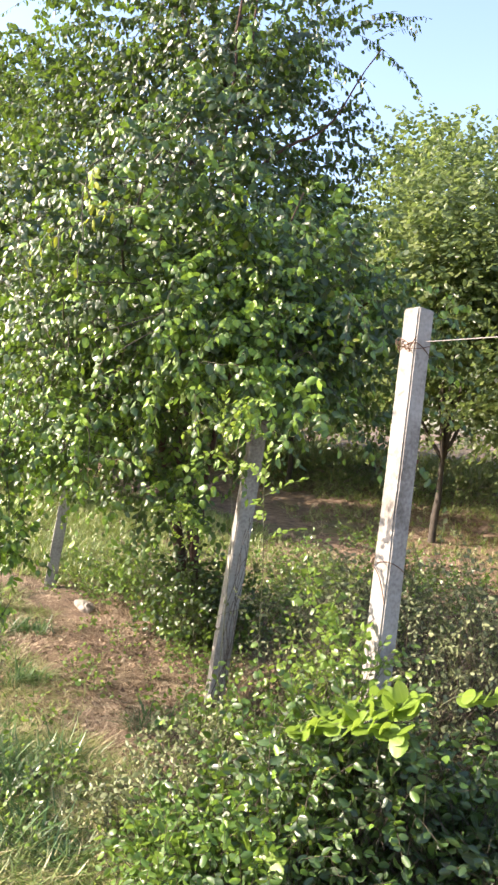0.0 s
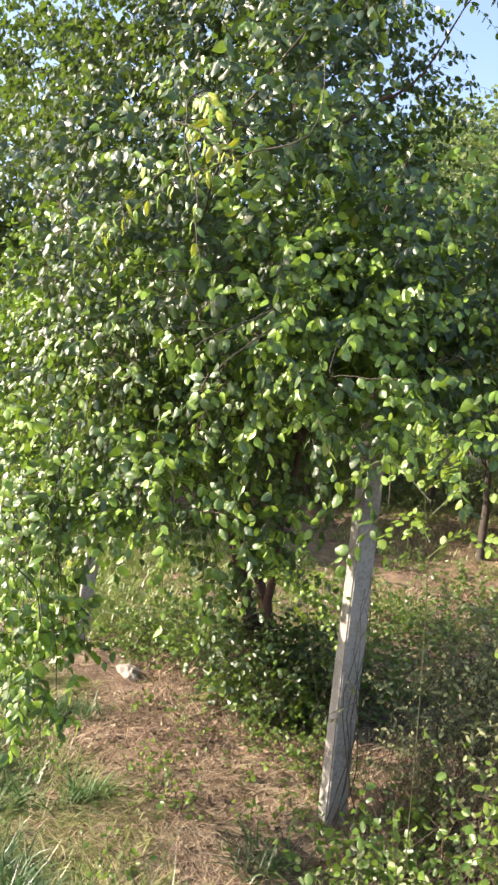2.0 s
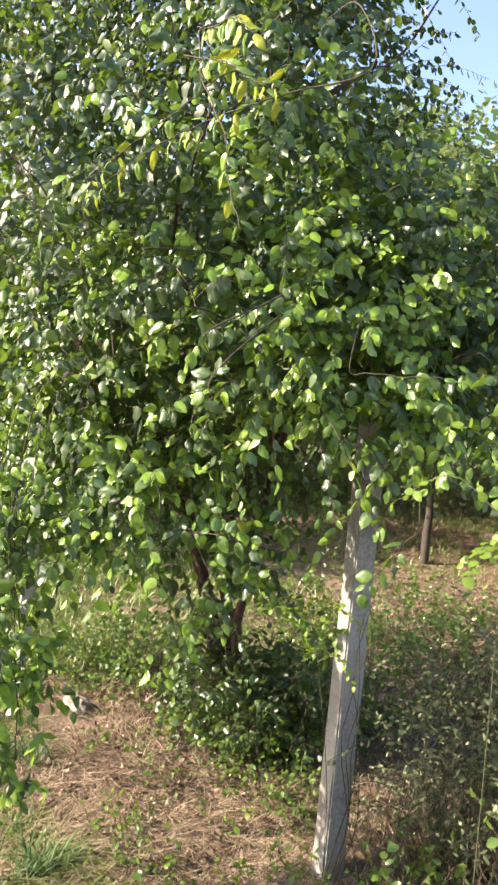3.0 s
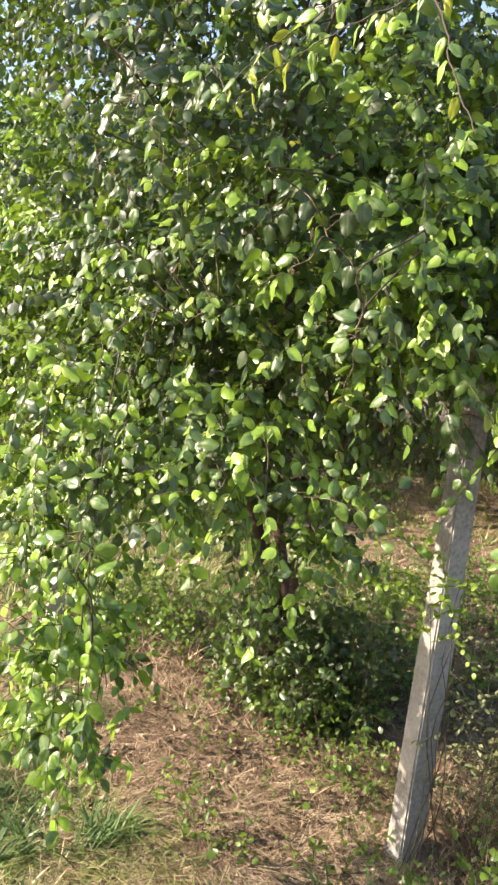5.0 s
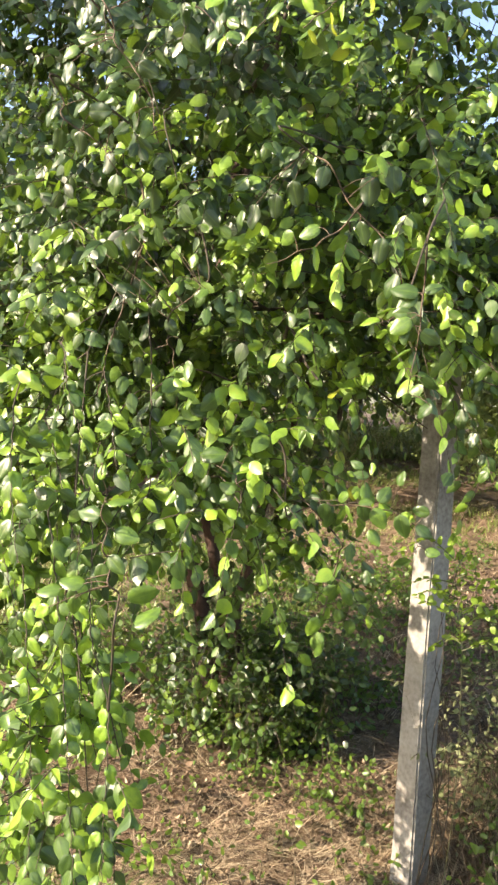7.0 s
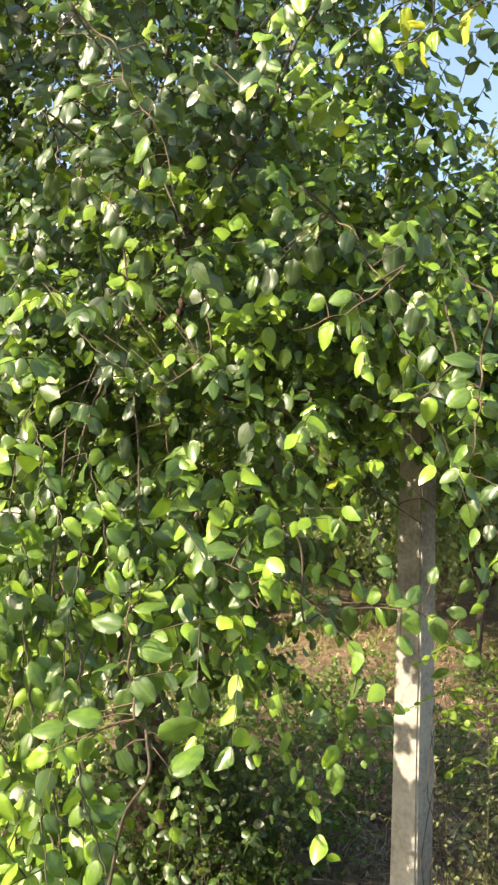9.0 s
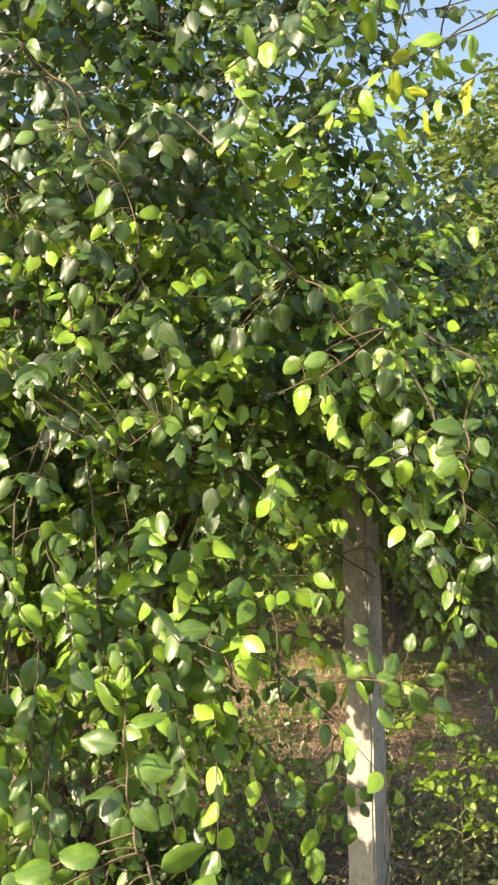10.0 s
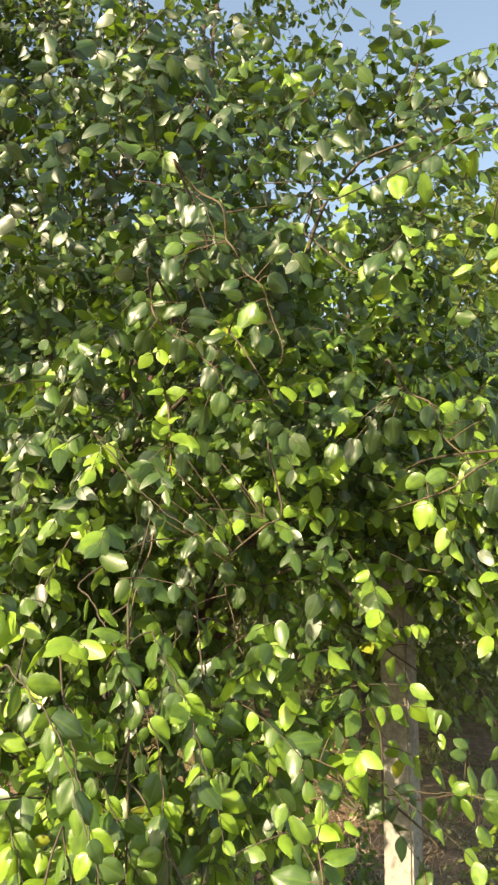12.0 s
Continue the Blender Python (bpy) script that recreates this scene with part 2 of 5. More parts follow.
def spline(points, k):
    """k points on a smooth line through the given ones."""
    p = np.asarray(points, float)
    if len(p) == 2:
        return p[0] + (p[1] - p[0]) * np.linspace(0, 1, k)[:, None]
    q = np.concatenate([[2 * p[0] - p[1]], p, [2 * p[-1] - p[-2]]])
    out = []
    for s in np.linspace(0, len(p) - 1 - 1e-6, k):
        i, f = int(s), s - int(s)
        a, b, c, d = q[i:i + 4]
        out.append(0.5 * (2 * b + (c - a) * f + (2 * a - 5 * b + 4 * c - d) * f ** 2 + (3 * b - a - 3 * c + d) * f ** 3))
    return np.array(out)


def limb_mesh(name, points, r0, r1, mat, sides=8, k=14, wobble=0.012):
    p = spline(points, k)
    p[1:-1] += RNG.normal(0, wobble, (k - 2, 3))
    r = (r1 + (r0 - r1) * np.linspace(1, 0, k) ** 1.4) * (1 + RNG.normal(0, 0.05, k))
    v, f = tubes([p], [r], sides)
    return mesh_of(name, v, f, mat)


def join(parts):
    V, F, A, off = [], [], [], 0
    for v, f, a in parts:
        V.append(v), F.append(f + off), A.append(a)
        off += len(v)
    return np.concatenate(V), np.concatenate(F), np.concatenate(A)


def twig_field(O, D, length, droop, spacing, leaf_len, tint, k=5, flat=0.4, hang=0.25, face=None):
    """Leafy twigs that start at O towards D and sag. Returns the stems' paths and the arrays for leaves()."""
    n = len(O)
    s = np.linspace(0, 1, k)
    down = np.array([0, 0, -1.0])
    D = unit(D)
    paths = O[:, None] + D[:, None] * (s[None, :, None] * length[:, None, None]) + down * (droop * (s[None] * length[:, None]) ** 2)[..., None]
    count = np.maximum(2, (length / spacing).astype(int))
    idx = np.repeat(np.arange(n), count)
    first = np.repeat(np.cumsum(count) - count, count)
    order = np.arange(len(idx)) - first
    f = (order + 0.6 + RNG.uniform(-0.25, 0.25, len(idx))) / count[idx]
    x = f * length[idx]
    P = O[idx] + D[idx] * x[:, None] + down * (droop * x ** 2)[:, None]
    T = unit(D[idx] + down * (2 * droop * x)[:, None])
    S = unit(np.cross(T, np.array([0, 0, 1.0])) + RNG.normal(0, 0.25, T.shape))
    sign = np.where(order % 2 == 0, 1.0, -1.0)[:, None]
    A = unit(0.55 * T + sign * S * 0.8 + RNG.normal(0, 0.3, T.shape) + down * hang)
    lift = flat + 0.55 * np.clip((P[:, 2:3] - 2.2) / 1.2, 0, 1)
    N = unit(np.array([0, -0.15, 1.0]) * lift + RNG.normal(0, 0.6, T.shape) + np.array(SUN_TO) * 0.6)
    if face is not None:  # blades turn outwards, away from the stem of the tree
        out = P - np.array(face)
        out[:, 2] = 0
        N = unit(unit(out) * 0.75 + np.array([0, 0, 0.5]) + np.array(SUN_TO) * 0.2 + RNG.normal(0, 0.66, T.shape))
    L = leaf_len * RNG.uniform(0.65, 1.2, len(idx)) * (1 - 0.25 * f)
    W = L * RNG.uniform(0.54, 0.74, len(idx))
    tn = np.clip(tint[idx] + RNG.normal(0, 0.14, len(idx)) + 0.12 * f, 0.02, 0.84) + 0.13 * (RNG.uniform(0, 1, len(idx)) < 0.012)
    return paths, (P, A, N, L, W, tn)


def blob_twigs(blobs, axis):
    """Twig starts and directions in leaf masses: (centre, radii, count)."""
    O, D, tint = [], [], []
    for c, r, n, *shift in blobs:
        g = unit(RNG.normal(0, 1, (n, 3)))
        rad = RNG.uniform(0.12, 1, n) ** (1 / 2.4)
        p = np.array(c) + g * rad[:, None] * np.array(r)
        out = unit(p - np.array([axis[0], axis[1], c[2] - 0.5]))
        O.append(p)
        D.append(unit(out * 0.6 + g * 0.35 + RNG.normal(0, 0.42, (n, 3)) + np.array([0, 0, 0.12])))
        tint.append(np.where(RNG.uniform(0, 1, n) < 0.26, RNG.normal(0.64, 0.14, n), RNG.normal(0.25, 0.12, n)) + sum(shift))
    return np.concatenate(O), np.concatenate(D), np.concatenate(tint)


# ---------- ground ----------


def ground_z(x, y):
    """Low swells and clods; a shallow bank behind the trees."""
    return 0.025 * np.sin(1.9 * x + 0.7) * np.cos(1.6 * y) + 0.012 * np.sin(5.1 * x + 3.3 * y) + 0.05 * np.clip((np.abs(y) - 6) / 6, 0, 1) * np.sin(0.5 * x + 0.9 * y) + 0.8 * np.clip((y - 7) / 10, 0, 1) ** 2 * (3 - 2 * np.clip((y - 7) / 10, 0, 1))


def build_ground():
    s = np.sinh(np.linspace(-1, 1, 240) * 7.2) / np.sinh(7.2)
    xs, ys = -2.6 + 700 * s, 3.2 + 700 * s
    X, Y = np.meshgrid(xs, ys)
    near = np.exp(-((X + 2.6) ** 2 + (Y - 3.2) ** 2) / 60)
    Z = ground_z(X, Y) + RNG.normal(0, 0.008, X.shape) * near
    V = np.stack([X, Y, Z], -1).reshape(-1, 3)
    i, j = np.meshgrid(np.arange(239), np.arange(239), indexing="ij")
    a = (i * 240 + j).ravel()
    F = np.concatenate([np.stack([a, a + 1, a + 241], -1), np.stack([a, a + 241, a + 240], -1)])
    place("ground", mesh_of("ground", V, F, SOIL), None, "dry reddish-brown orchard soil with patches of grass", "structure")["category"] = "ground"


build_ground()

BLADE = np.array([(0, -1), (0, 1), (0.4, -0.8), (0.4, 0.8), (0.75, -0.5), (0.75, 0.5), (1, 0)])
BLADE_TRIS = np.array([(0, 1, 3), (0, 3, 2), (2, 3, 5), (2, 5, 4), (4, 5, 6)])


def blades(P, heading, lean, L, W, tint, sag=0.5):
    """Grass blades or straws: lean 0 stands up, 1 lies down."""
    n = len(P)
    H = np.stack([np.cos(heading), np.sin(heading), np.zeros(n)], -1)
    A = unit(H * lean[:, None] + np.array([0, 0, 1.0]) * (1.02 - lean)[:, None])
    B = np.stack([-np.sin(heading), np.cos(heading), np.zeros(n)], -1)
    u, v = BLADE[:, 0], BLADE[:, 1]
    bend = sag * RNG.uniform(0.1, 1, n)
    C = H * 0.7 - np.array([0, 0, 0.7])
    C = C * (1.0 - lean)[:, None]
    V = P[:, None] + A[:, None] * (u[None, :, None] * L[:, None, None]) + B[:, None] * (v[None, :, None] * W[:, None, None]) + C[:, None] * (bend[:, None] * u[None] ** 2 * L[:, None])[..., None]
    V = V + B[:, None] * ((RNG.normal(0, 0.28, n) * L)[:, None] * u[None] ** 2)[..., None]
    F = BLADE_TRIS[None] + (np.arange(n) * 7)[:, None, None]
    attr = np.empty((n, 7, 3))
    attr[..., 0], attr[..., 1], attr[..., 2] = u, v, tint[:, None]
    return V.reshape(-1, 3), F.reshape(-1, 3), attr.reshape(-1, 3)


def scatter(areas, radii=False):
    """Points on the ground in soft-edged ellipses: (x, y, rx, ry, count)."""
    out, rad = [], []
    for x, y, rx, ry, n in areas:
        a, r = RNG.uniform(0, 2 * np.pi, n), RNG.uniform(0, 1, n) ** 0.55
        out.append(np.stack([x + rx * r * np.cos(a), y + ry * r * np.sin(a)], -1))
        rad.append(r)
    p = np.concatenate(out)
    p += 0.06 * np.stack([np.sin(9 * p[:, 1] + 2 * p[:, 0]), np.cos(8 * p[:, 0] - 3 * p[:, 1])], -1)
    p = np.concatenate([p, ground_z(p[:, 0], p[:, 1])[:, None]], 1)
    return (p, np.concatenate(rad)) if radii else p


def grass_stuff(name, label, areas, height, tints, mat=GRASS, lean=(0.1, 0.7), width=0.004, tuft=8, sag=0.5, comb=None):
    c = np.repeat(scatter(areas), tuft, 0)
    n = len(c)
    c[:, :2] += RNG.normal(0, 0.03, (n, 2))
    hgt = height * np.repeat(RNG.uniform(0.5, 1.3, n // tuft), tuft) * RNG.uniform(0.5, 1.1, n)
    heading = RNG.uniform(0, 6.28, n)
    if comb is not None:  # swaths: blades of a tuft lie much the same way, and so do neighbours
        heading = np.repeat(2.5 * np.sin(2.1 * c[::tuft, 0] + 1.3 * c[::tuft, 1]) + 2.0 * np.cos(2.9 * c[::tuft, 1] - c[::tuft, 0]) + RNG.normal(0, 0.7, n // tuft), tuft) + RNG.normal(0, comb, n)
    v, f, a = blades(c, heading, RNG.uniform(*lean, n), hgt, width * RNG.uniform(0.5, 1.3, n), np.clip(np.repeat(RNG.normal(*tints, n // tuft), tuft) + RNG.normal(0, 0.12, n), 0, 1), sag)
    ob = place(name, mesh_of(name, v, f, mat, a), None, label, "stuff")
    ob["category"] = "grass"
    return ob


# ---------- trees ----------


def empty(name, at, label, category, group=""):
    ob = new(name)
    ob.location = at
    return tagged(ob, label, category, group)


def world_child(ob, parent):
    """Keeps ob where it was built, under a parent that stands elsewhere."""
    ob.parent = parent
    ob.matrix_parent_inverse = Matrix.Translation(parent.location).inverted()
    return ob


LIMB_POINTS = []


def nearest_limb(p):
    """The nearest point of the tree's limbs from which a shoot can droop to p."""
    q = np.array(LIMB_POINTS)
    d = q - np.array(p)
    cost = np.linalg.norm(d * np.array([1.7, 0.8, 1.0]), axis=1) + 1.0 * np.maximum(0, 0.04 - d[:, 2]) + 0.8 * np.maximum(0, -d[:, 1])
    return q[RNG.choice(np.flatnonzero(cost < cost.min() + 0.2))]


def main_tree():
    base = (-3.15, 4.35, 0.0)
    tree = empty("jujube_tree", base, "leafy green jujube tree with drooping twigs on dry soil", "tree", "orchard trees")
    stems = [
        ("trunk", [(-3.15, 4.35, -0.05), (-3.2, 4.33, 0.5), (-3.38, 4.25, 1.1), (-3.45, 4.2, 1.7), (-3.5, 4.3, 2.6), (-3.45, 4.45, 3.6), (-3.35, 4.5, 4.7)], 0.055, 0.004),
        ("trunk", [(-3.12, 4.36, -0.05), (-3.12, 4.34, 0.6), (-3.28, 4.22, 1.3), (-3.25, 4.2, 2.0), (-3.05, 4.15, 3.0), (-2.98, 4.2, 4.2), (-2.95, 4.2, 5.0)], 0.042, 0.004),
        ("trunk", [(-3.1, 4.33, -0.05), (-3.0, 4.2, 0.7), (-2.8, 4.0, 1.4), (-2.6, 3.9, 2.1), (-2.3, 3.95, 2.9)], 0.036, 0.004),
        ("limb", [(-2.85, 4.02, 1.5), (-2.66, 4.15, 2.04), (-2.4, 4.2, 2.12), (-2.1, 4.15, 2.16), (-1.8, 4.0, 2.3)], 0.022, 0.006),
        ("limb", [(-3.42, 4.22, 1.5), (-3.8, 4.0, 2.0), (-4.3, 3.9, 2.3), (-4.8, 3.9, 2.2)], 0.016, 0.003),
        ("limb", [(-3.4, 4.2, 1.4), (-3.6, 3.8, 1.7), (-3.9, 3.45, 1.85), (-4.1, 3.2, 1.7)], 0.009, 0.003),
        ("limb", [(-3.3, 4.2, 1.8), (-3.05, 3.7, 2.2), (-2.95, 3.1, 2.3), (-2.9, 2.75, 2.2), (-2.8, 2.6, 2.0)], 0.006, 0.0015),
        ("limb", [(-2.85, 4.05, 1.3), (-2.75, 3.6, 1.6), (-2.65, 3.1, 1.75), (-2.5, 2.8, 1.6)], 0.010, 0.003),
        ("limb", [(-3.05, 4.15, 3.0), (-2.75, 4.3, 3.3), (-2.5, 4.45, 3.5), (-2.2, 4.5, 3.95)], 0.018, 0.004),
        ("limb", [(-3.2, 4.2, 2.1), (-3.0, 4.02, 2.7), (-2.95, 3.98, 3.2), (-2.94, 3.98, 3.9), (-2.92, 4.0, 4.7)], 0.017, 0.006),
        ("limb", [(-3.45, 4.4, 3.2), (-3.9, 4.3, 3.7), (-4.3, 4.3, 4.1)], 0.02, 0.005),
        ("limb", [(-3.1, 3.6, 2.1), (-2.82, 3.08, 2.3), (-2.7, 3.0, 2.47), (-2.66, 3.0, 2.62), (-2.58, 2.98, 2.76), (-2.42, 2.92, 2.83), (-2.2, 2.8, 2.9)], 0.008, 0.003),
    ]
    for name, pts, r0, r1 in stems:
        world_child(place(name, limb_mesh(name, pts, r0, r1, BARK if r0 > 0.012 else DARK_TWIG, wobble=min(0.012, 0.5 * r0))), tree)
        LIMB_POINTS.extend(spline(pts, 24)[:-1])
    # fourth number: light put into leaf tint, sunny low left lighter, shaded top darker
    blobs = [
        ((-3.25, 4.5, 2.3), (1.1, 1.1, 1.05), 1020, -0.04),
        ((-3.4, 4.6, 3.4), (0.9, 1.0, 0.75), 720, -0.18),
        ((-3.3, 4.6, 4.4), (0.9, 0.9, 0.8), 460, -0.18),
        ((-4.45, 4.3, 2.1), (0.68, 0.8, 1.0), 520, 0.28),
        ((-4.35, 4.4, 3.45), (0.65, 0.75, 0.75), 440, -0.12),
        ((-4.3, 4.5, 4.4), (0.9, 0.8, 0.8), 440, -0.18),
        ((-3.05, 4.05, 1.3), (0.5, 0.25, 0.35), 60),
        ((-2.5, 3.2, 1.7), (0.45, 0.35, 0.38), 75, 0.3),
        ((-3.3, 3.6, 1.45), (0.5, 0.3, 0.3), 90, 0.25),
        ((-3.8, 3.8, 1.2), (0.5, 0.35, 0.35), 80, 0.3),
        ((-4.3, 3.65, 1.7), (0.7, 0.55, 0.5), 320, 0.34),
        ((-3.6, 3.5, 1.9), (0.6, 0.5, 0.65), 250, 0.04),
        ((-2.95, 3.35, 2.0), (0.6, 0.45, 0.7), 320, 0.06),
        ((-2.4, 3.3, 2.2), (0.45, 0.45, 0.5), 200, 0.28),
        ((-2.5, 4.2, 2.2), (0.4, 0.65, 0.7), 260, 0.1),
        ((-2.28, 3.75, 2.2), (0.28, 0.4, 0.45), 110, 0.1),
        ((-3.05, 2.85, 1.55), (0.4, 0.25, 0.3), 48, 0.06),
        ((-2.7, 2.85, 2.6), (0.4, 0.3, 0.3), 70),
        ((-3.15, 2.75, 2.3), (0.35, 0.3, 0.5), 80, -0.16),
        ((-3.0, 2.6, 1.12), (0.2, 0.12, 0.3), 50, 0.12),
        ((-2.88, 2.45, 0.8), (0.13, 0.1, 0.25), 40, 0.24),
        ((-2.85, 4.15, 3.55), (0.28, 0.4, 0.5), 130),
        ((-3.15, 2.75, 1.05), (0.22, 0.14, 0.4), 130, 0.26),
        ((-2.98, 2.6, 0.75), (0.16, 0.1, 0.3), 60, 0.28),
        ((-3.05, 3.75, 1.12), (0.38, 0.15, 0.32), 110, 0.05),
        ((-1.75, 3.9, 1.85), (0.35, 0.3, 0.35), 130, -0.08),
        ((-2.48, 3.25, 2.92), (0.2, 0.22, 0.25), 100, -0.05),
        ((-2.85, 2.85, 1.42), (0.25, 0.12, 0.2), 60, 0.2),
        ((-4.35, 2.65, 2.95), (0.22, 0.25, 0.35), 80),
        # unseen leaf mass added outside the view to shade the upper crown
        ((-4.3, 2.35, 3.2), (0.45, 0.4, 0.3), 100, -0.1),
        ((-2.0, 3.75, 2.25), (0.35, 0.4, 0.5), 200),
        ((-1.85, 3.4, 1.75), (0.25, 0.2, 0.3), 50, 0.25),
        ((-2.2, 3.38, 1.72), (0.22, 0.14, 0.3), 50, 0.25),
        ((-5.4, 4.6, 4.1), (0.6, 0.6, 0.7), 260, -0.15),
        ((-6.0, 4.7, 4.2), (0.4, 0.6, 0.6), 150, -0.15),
    ]
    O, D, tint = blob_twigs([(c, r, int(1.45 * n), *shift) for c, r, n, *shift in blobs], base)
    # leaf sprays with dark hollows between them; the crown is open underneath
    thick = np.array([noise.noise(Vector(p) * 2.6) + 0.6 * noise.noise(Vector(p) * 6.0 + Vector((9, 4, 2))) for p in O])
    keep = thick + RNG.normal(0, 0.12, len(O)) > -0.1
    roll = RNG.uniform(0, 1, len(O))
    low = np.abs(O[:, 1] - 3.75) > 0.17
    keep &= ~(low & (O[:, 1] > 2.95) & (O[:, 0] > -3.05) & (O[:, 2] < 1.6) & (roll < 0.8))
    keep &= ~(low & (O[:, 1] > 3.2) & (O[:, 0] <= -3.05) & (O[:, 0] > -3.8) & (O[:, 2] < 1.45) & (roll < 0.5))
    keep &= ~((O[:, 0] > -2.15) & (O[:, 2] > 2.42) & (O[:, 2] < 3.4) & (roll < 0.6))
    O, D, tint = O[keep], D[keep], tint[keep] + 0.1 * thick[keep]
    # shading put into leaf colour by height: low sprays lighter, high ones darker
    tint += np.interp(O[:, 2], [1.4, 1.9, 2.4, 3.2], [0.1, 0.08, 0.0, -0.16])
    n = len(O)
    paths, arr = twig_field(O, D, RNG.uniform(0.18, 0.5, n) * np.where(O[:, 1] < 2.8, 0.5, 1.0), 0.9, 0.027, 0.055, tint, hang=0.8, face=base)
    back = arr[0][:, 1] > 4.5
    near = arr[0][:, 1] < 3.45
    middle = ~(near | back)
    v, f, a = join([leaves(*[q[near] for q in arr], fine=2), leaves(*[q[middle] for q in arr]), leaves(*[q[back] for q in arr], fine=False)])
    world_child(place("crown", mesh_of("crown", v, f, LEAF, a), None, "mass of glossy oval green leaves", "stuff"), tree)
    r = np.linspace(0.0019, 0.0007, paths.shape[1])[None].repeat(n, 0)
    v, f = tubes(paths, r, 3)
    world_child(place("twig_mass", mesh_of("twig_mass", v, f, DARK_TWIG), None, "thin dark brown twigs", "stuff"), tree)
    # boughs between the limbs and the leaf masses
    pts = [spline([(-3.3, 4.25, 1.2 + 0.5 * c[2]), (0.4 * -3.3 + 0.6 * c[0], 0.4 * 4.25 + 0.6 * c[1], c[2] + 0.15), tuple(np.array(c) + unit(RNG.normal(0, 1, 3)) * 0.8 * np.array(r))], 8) for c, r, *_ in blobs[:11] for _ in range(6)]
    for c, r, *_ in blobs[11:]:
        for _ in range(2):
            tip = np.array(c) + unit(RNG.normal(0, 1, 3)) * 0.7 * np.array(r)
            root = nearest_limb(tip)
            pts.append(spline([root, 0.5 * (root + tip) + np.array([0, 0, 0.06]), tip], 8))
            LIMB_POINTS.extend(pts[-1])
    v, f = tubes(pts, np.array([np.linspace(0.008, 0.002, 8)] * 66 + [np.linspace(0.0026, 0.0012, 8)] * (len(pts) - 66)), 5)
    world_child(place("bough_mass", mesh_of("bough_mass", v, f, DARK_TWIG), None, "slender grey-brown boughs", "stuff"), tree)
    LIMB_POINTS.extend(paths[paths[:, 0, 1] < 3.6][:, 1:4].reshape(-1, 3))
    return tree


TREE = main_tree()


def far_tree_meshes(height, spread, n, leaf):
    blobs = []
    for _ in range(11):
        a, r = RNG.uniform(0, 6.28), spread * RNG.uniform(0, 0.62)
        blobs.append(((r * math.cos(a), r * math.sin(a), height * RNG.uniform(0.34, 0.86)), (spread * RNG.uniform(0.3, 0.5),) * 2 + (height * RNG.uniform(0.14, 0.22),), n // 10))
    O, D, tint = blob_twigs(blobs, (0, 0))
    paths, arr = twig_field(O, D, RNG.uniform(0.3, 0.75, len(O)), 0.35, 0.055, leaf, tint + 0.1)
    v, f, a = leaves(*arr, fine=False)
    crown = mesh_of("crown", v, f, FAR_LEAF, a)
    trunk = limb_mesh("trunk", [(0, 0, -0.1), (0.05, 0.03, height * 0.3), (-0.05, 0, height * 0.85)], 0.055, 0.015, FAR_BARK)
    limbs = [limb_mesh("limb", [(0.03, 0.02, height * 0.22), (c[0] * 0.5, c[1] * 0.5, c[2] * 0.8), c], 0.03, 0.008, FAR_BARK, 6, 8) for c, _, _ in blobs]
    return crown, trunk, limbs


def orchard_trees():
    kinds = [far_tree_meshes(4.4, 2.2, 2700, 0.1), far_tree_meshes(5.2, 2.0, 2700, 0.1)]
    spots = [(-8.4, 7.4, 0, 0.8, 0.4), (-10.5, 9.5, 1, 0.9, 2.0), (-6.9, 11.6, 0, 1.0, 3.0), (-3.4, 9.6, 1, 0.95, 1.0), (-1.0, 8.6, 0, 0.85, 5.1), (0.6, 10.6, 1, 1.3, 4.0), (-4.9, 12.0, 1, 1.1, 3.9),
             (2.8, 11.5, 0, 1.15, 2.7), (-2.2, 13.5, 0, 1.2, 0.2), (-8.6, 13.0, 0, 1.15, 1.9), (-13.0, 12.5, 1, 1.1, 4.6), (-12.3, 8.2, 1, 1.25, 5.5), (4.8, 15.0, 1, 1.2, 0.9), (-14.5, 17.5, 1, 1.3, 3.3), (1.0, 16.5, 0, 1.3, 2.2), (-17, 10, 0, 1.2, 1), (-4.0, 17.5, 1, 1.2, 0.7), (-7.5, 18.5, 0, 1.2, 2.9), (-10.5, 16.5, 1, 1.1, 5.0), (4.2, 20.0, 0, 1.3, 4.4), (8.0, 17.0, 1, 1.3, 1.5)]
    made = {}
    for x, y, kind, size, turn in spots:
        m = Matrix.LocRotScale((x, y, float(ground_z(x, y))), Euler((0, 0, turn)), (size, size, size))
        if kind not in made:
            crown, trunk, limbs = kinds[kind]
            t = empty("orchard_tree", (0, 0, 0), "sunlit green orchard tree farther back in the grove", "tree", "orchard trees")
            place("crown", crown, t, kind="stuff")
            place("trunk", trunk, t)
            for l in limbs:
                place("limb", l, t)
            t.matrix_basis = m
            made[kind] = t
        else:
            t = copy_thing(made[kind], Matrix.Identity(4))
            t.matrix_basis = m


orchard_trees()


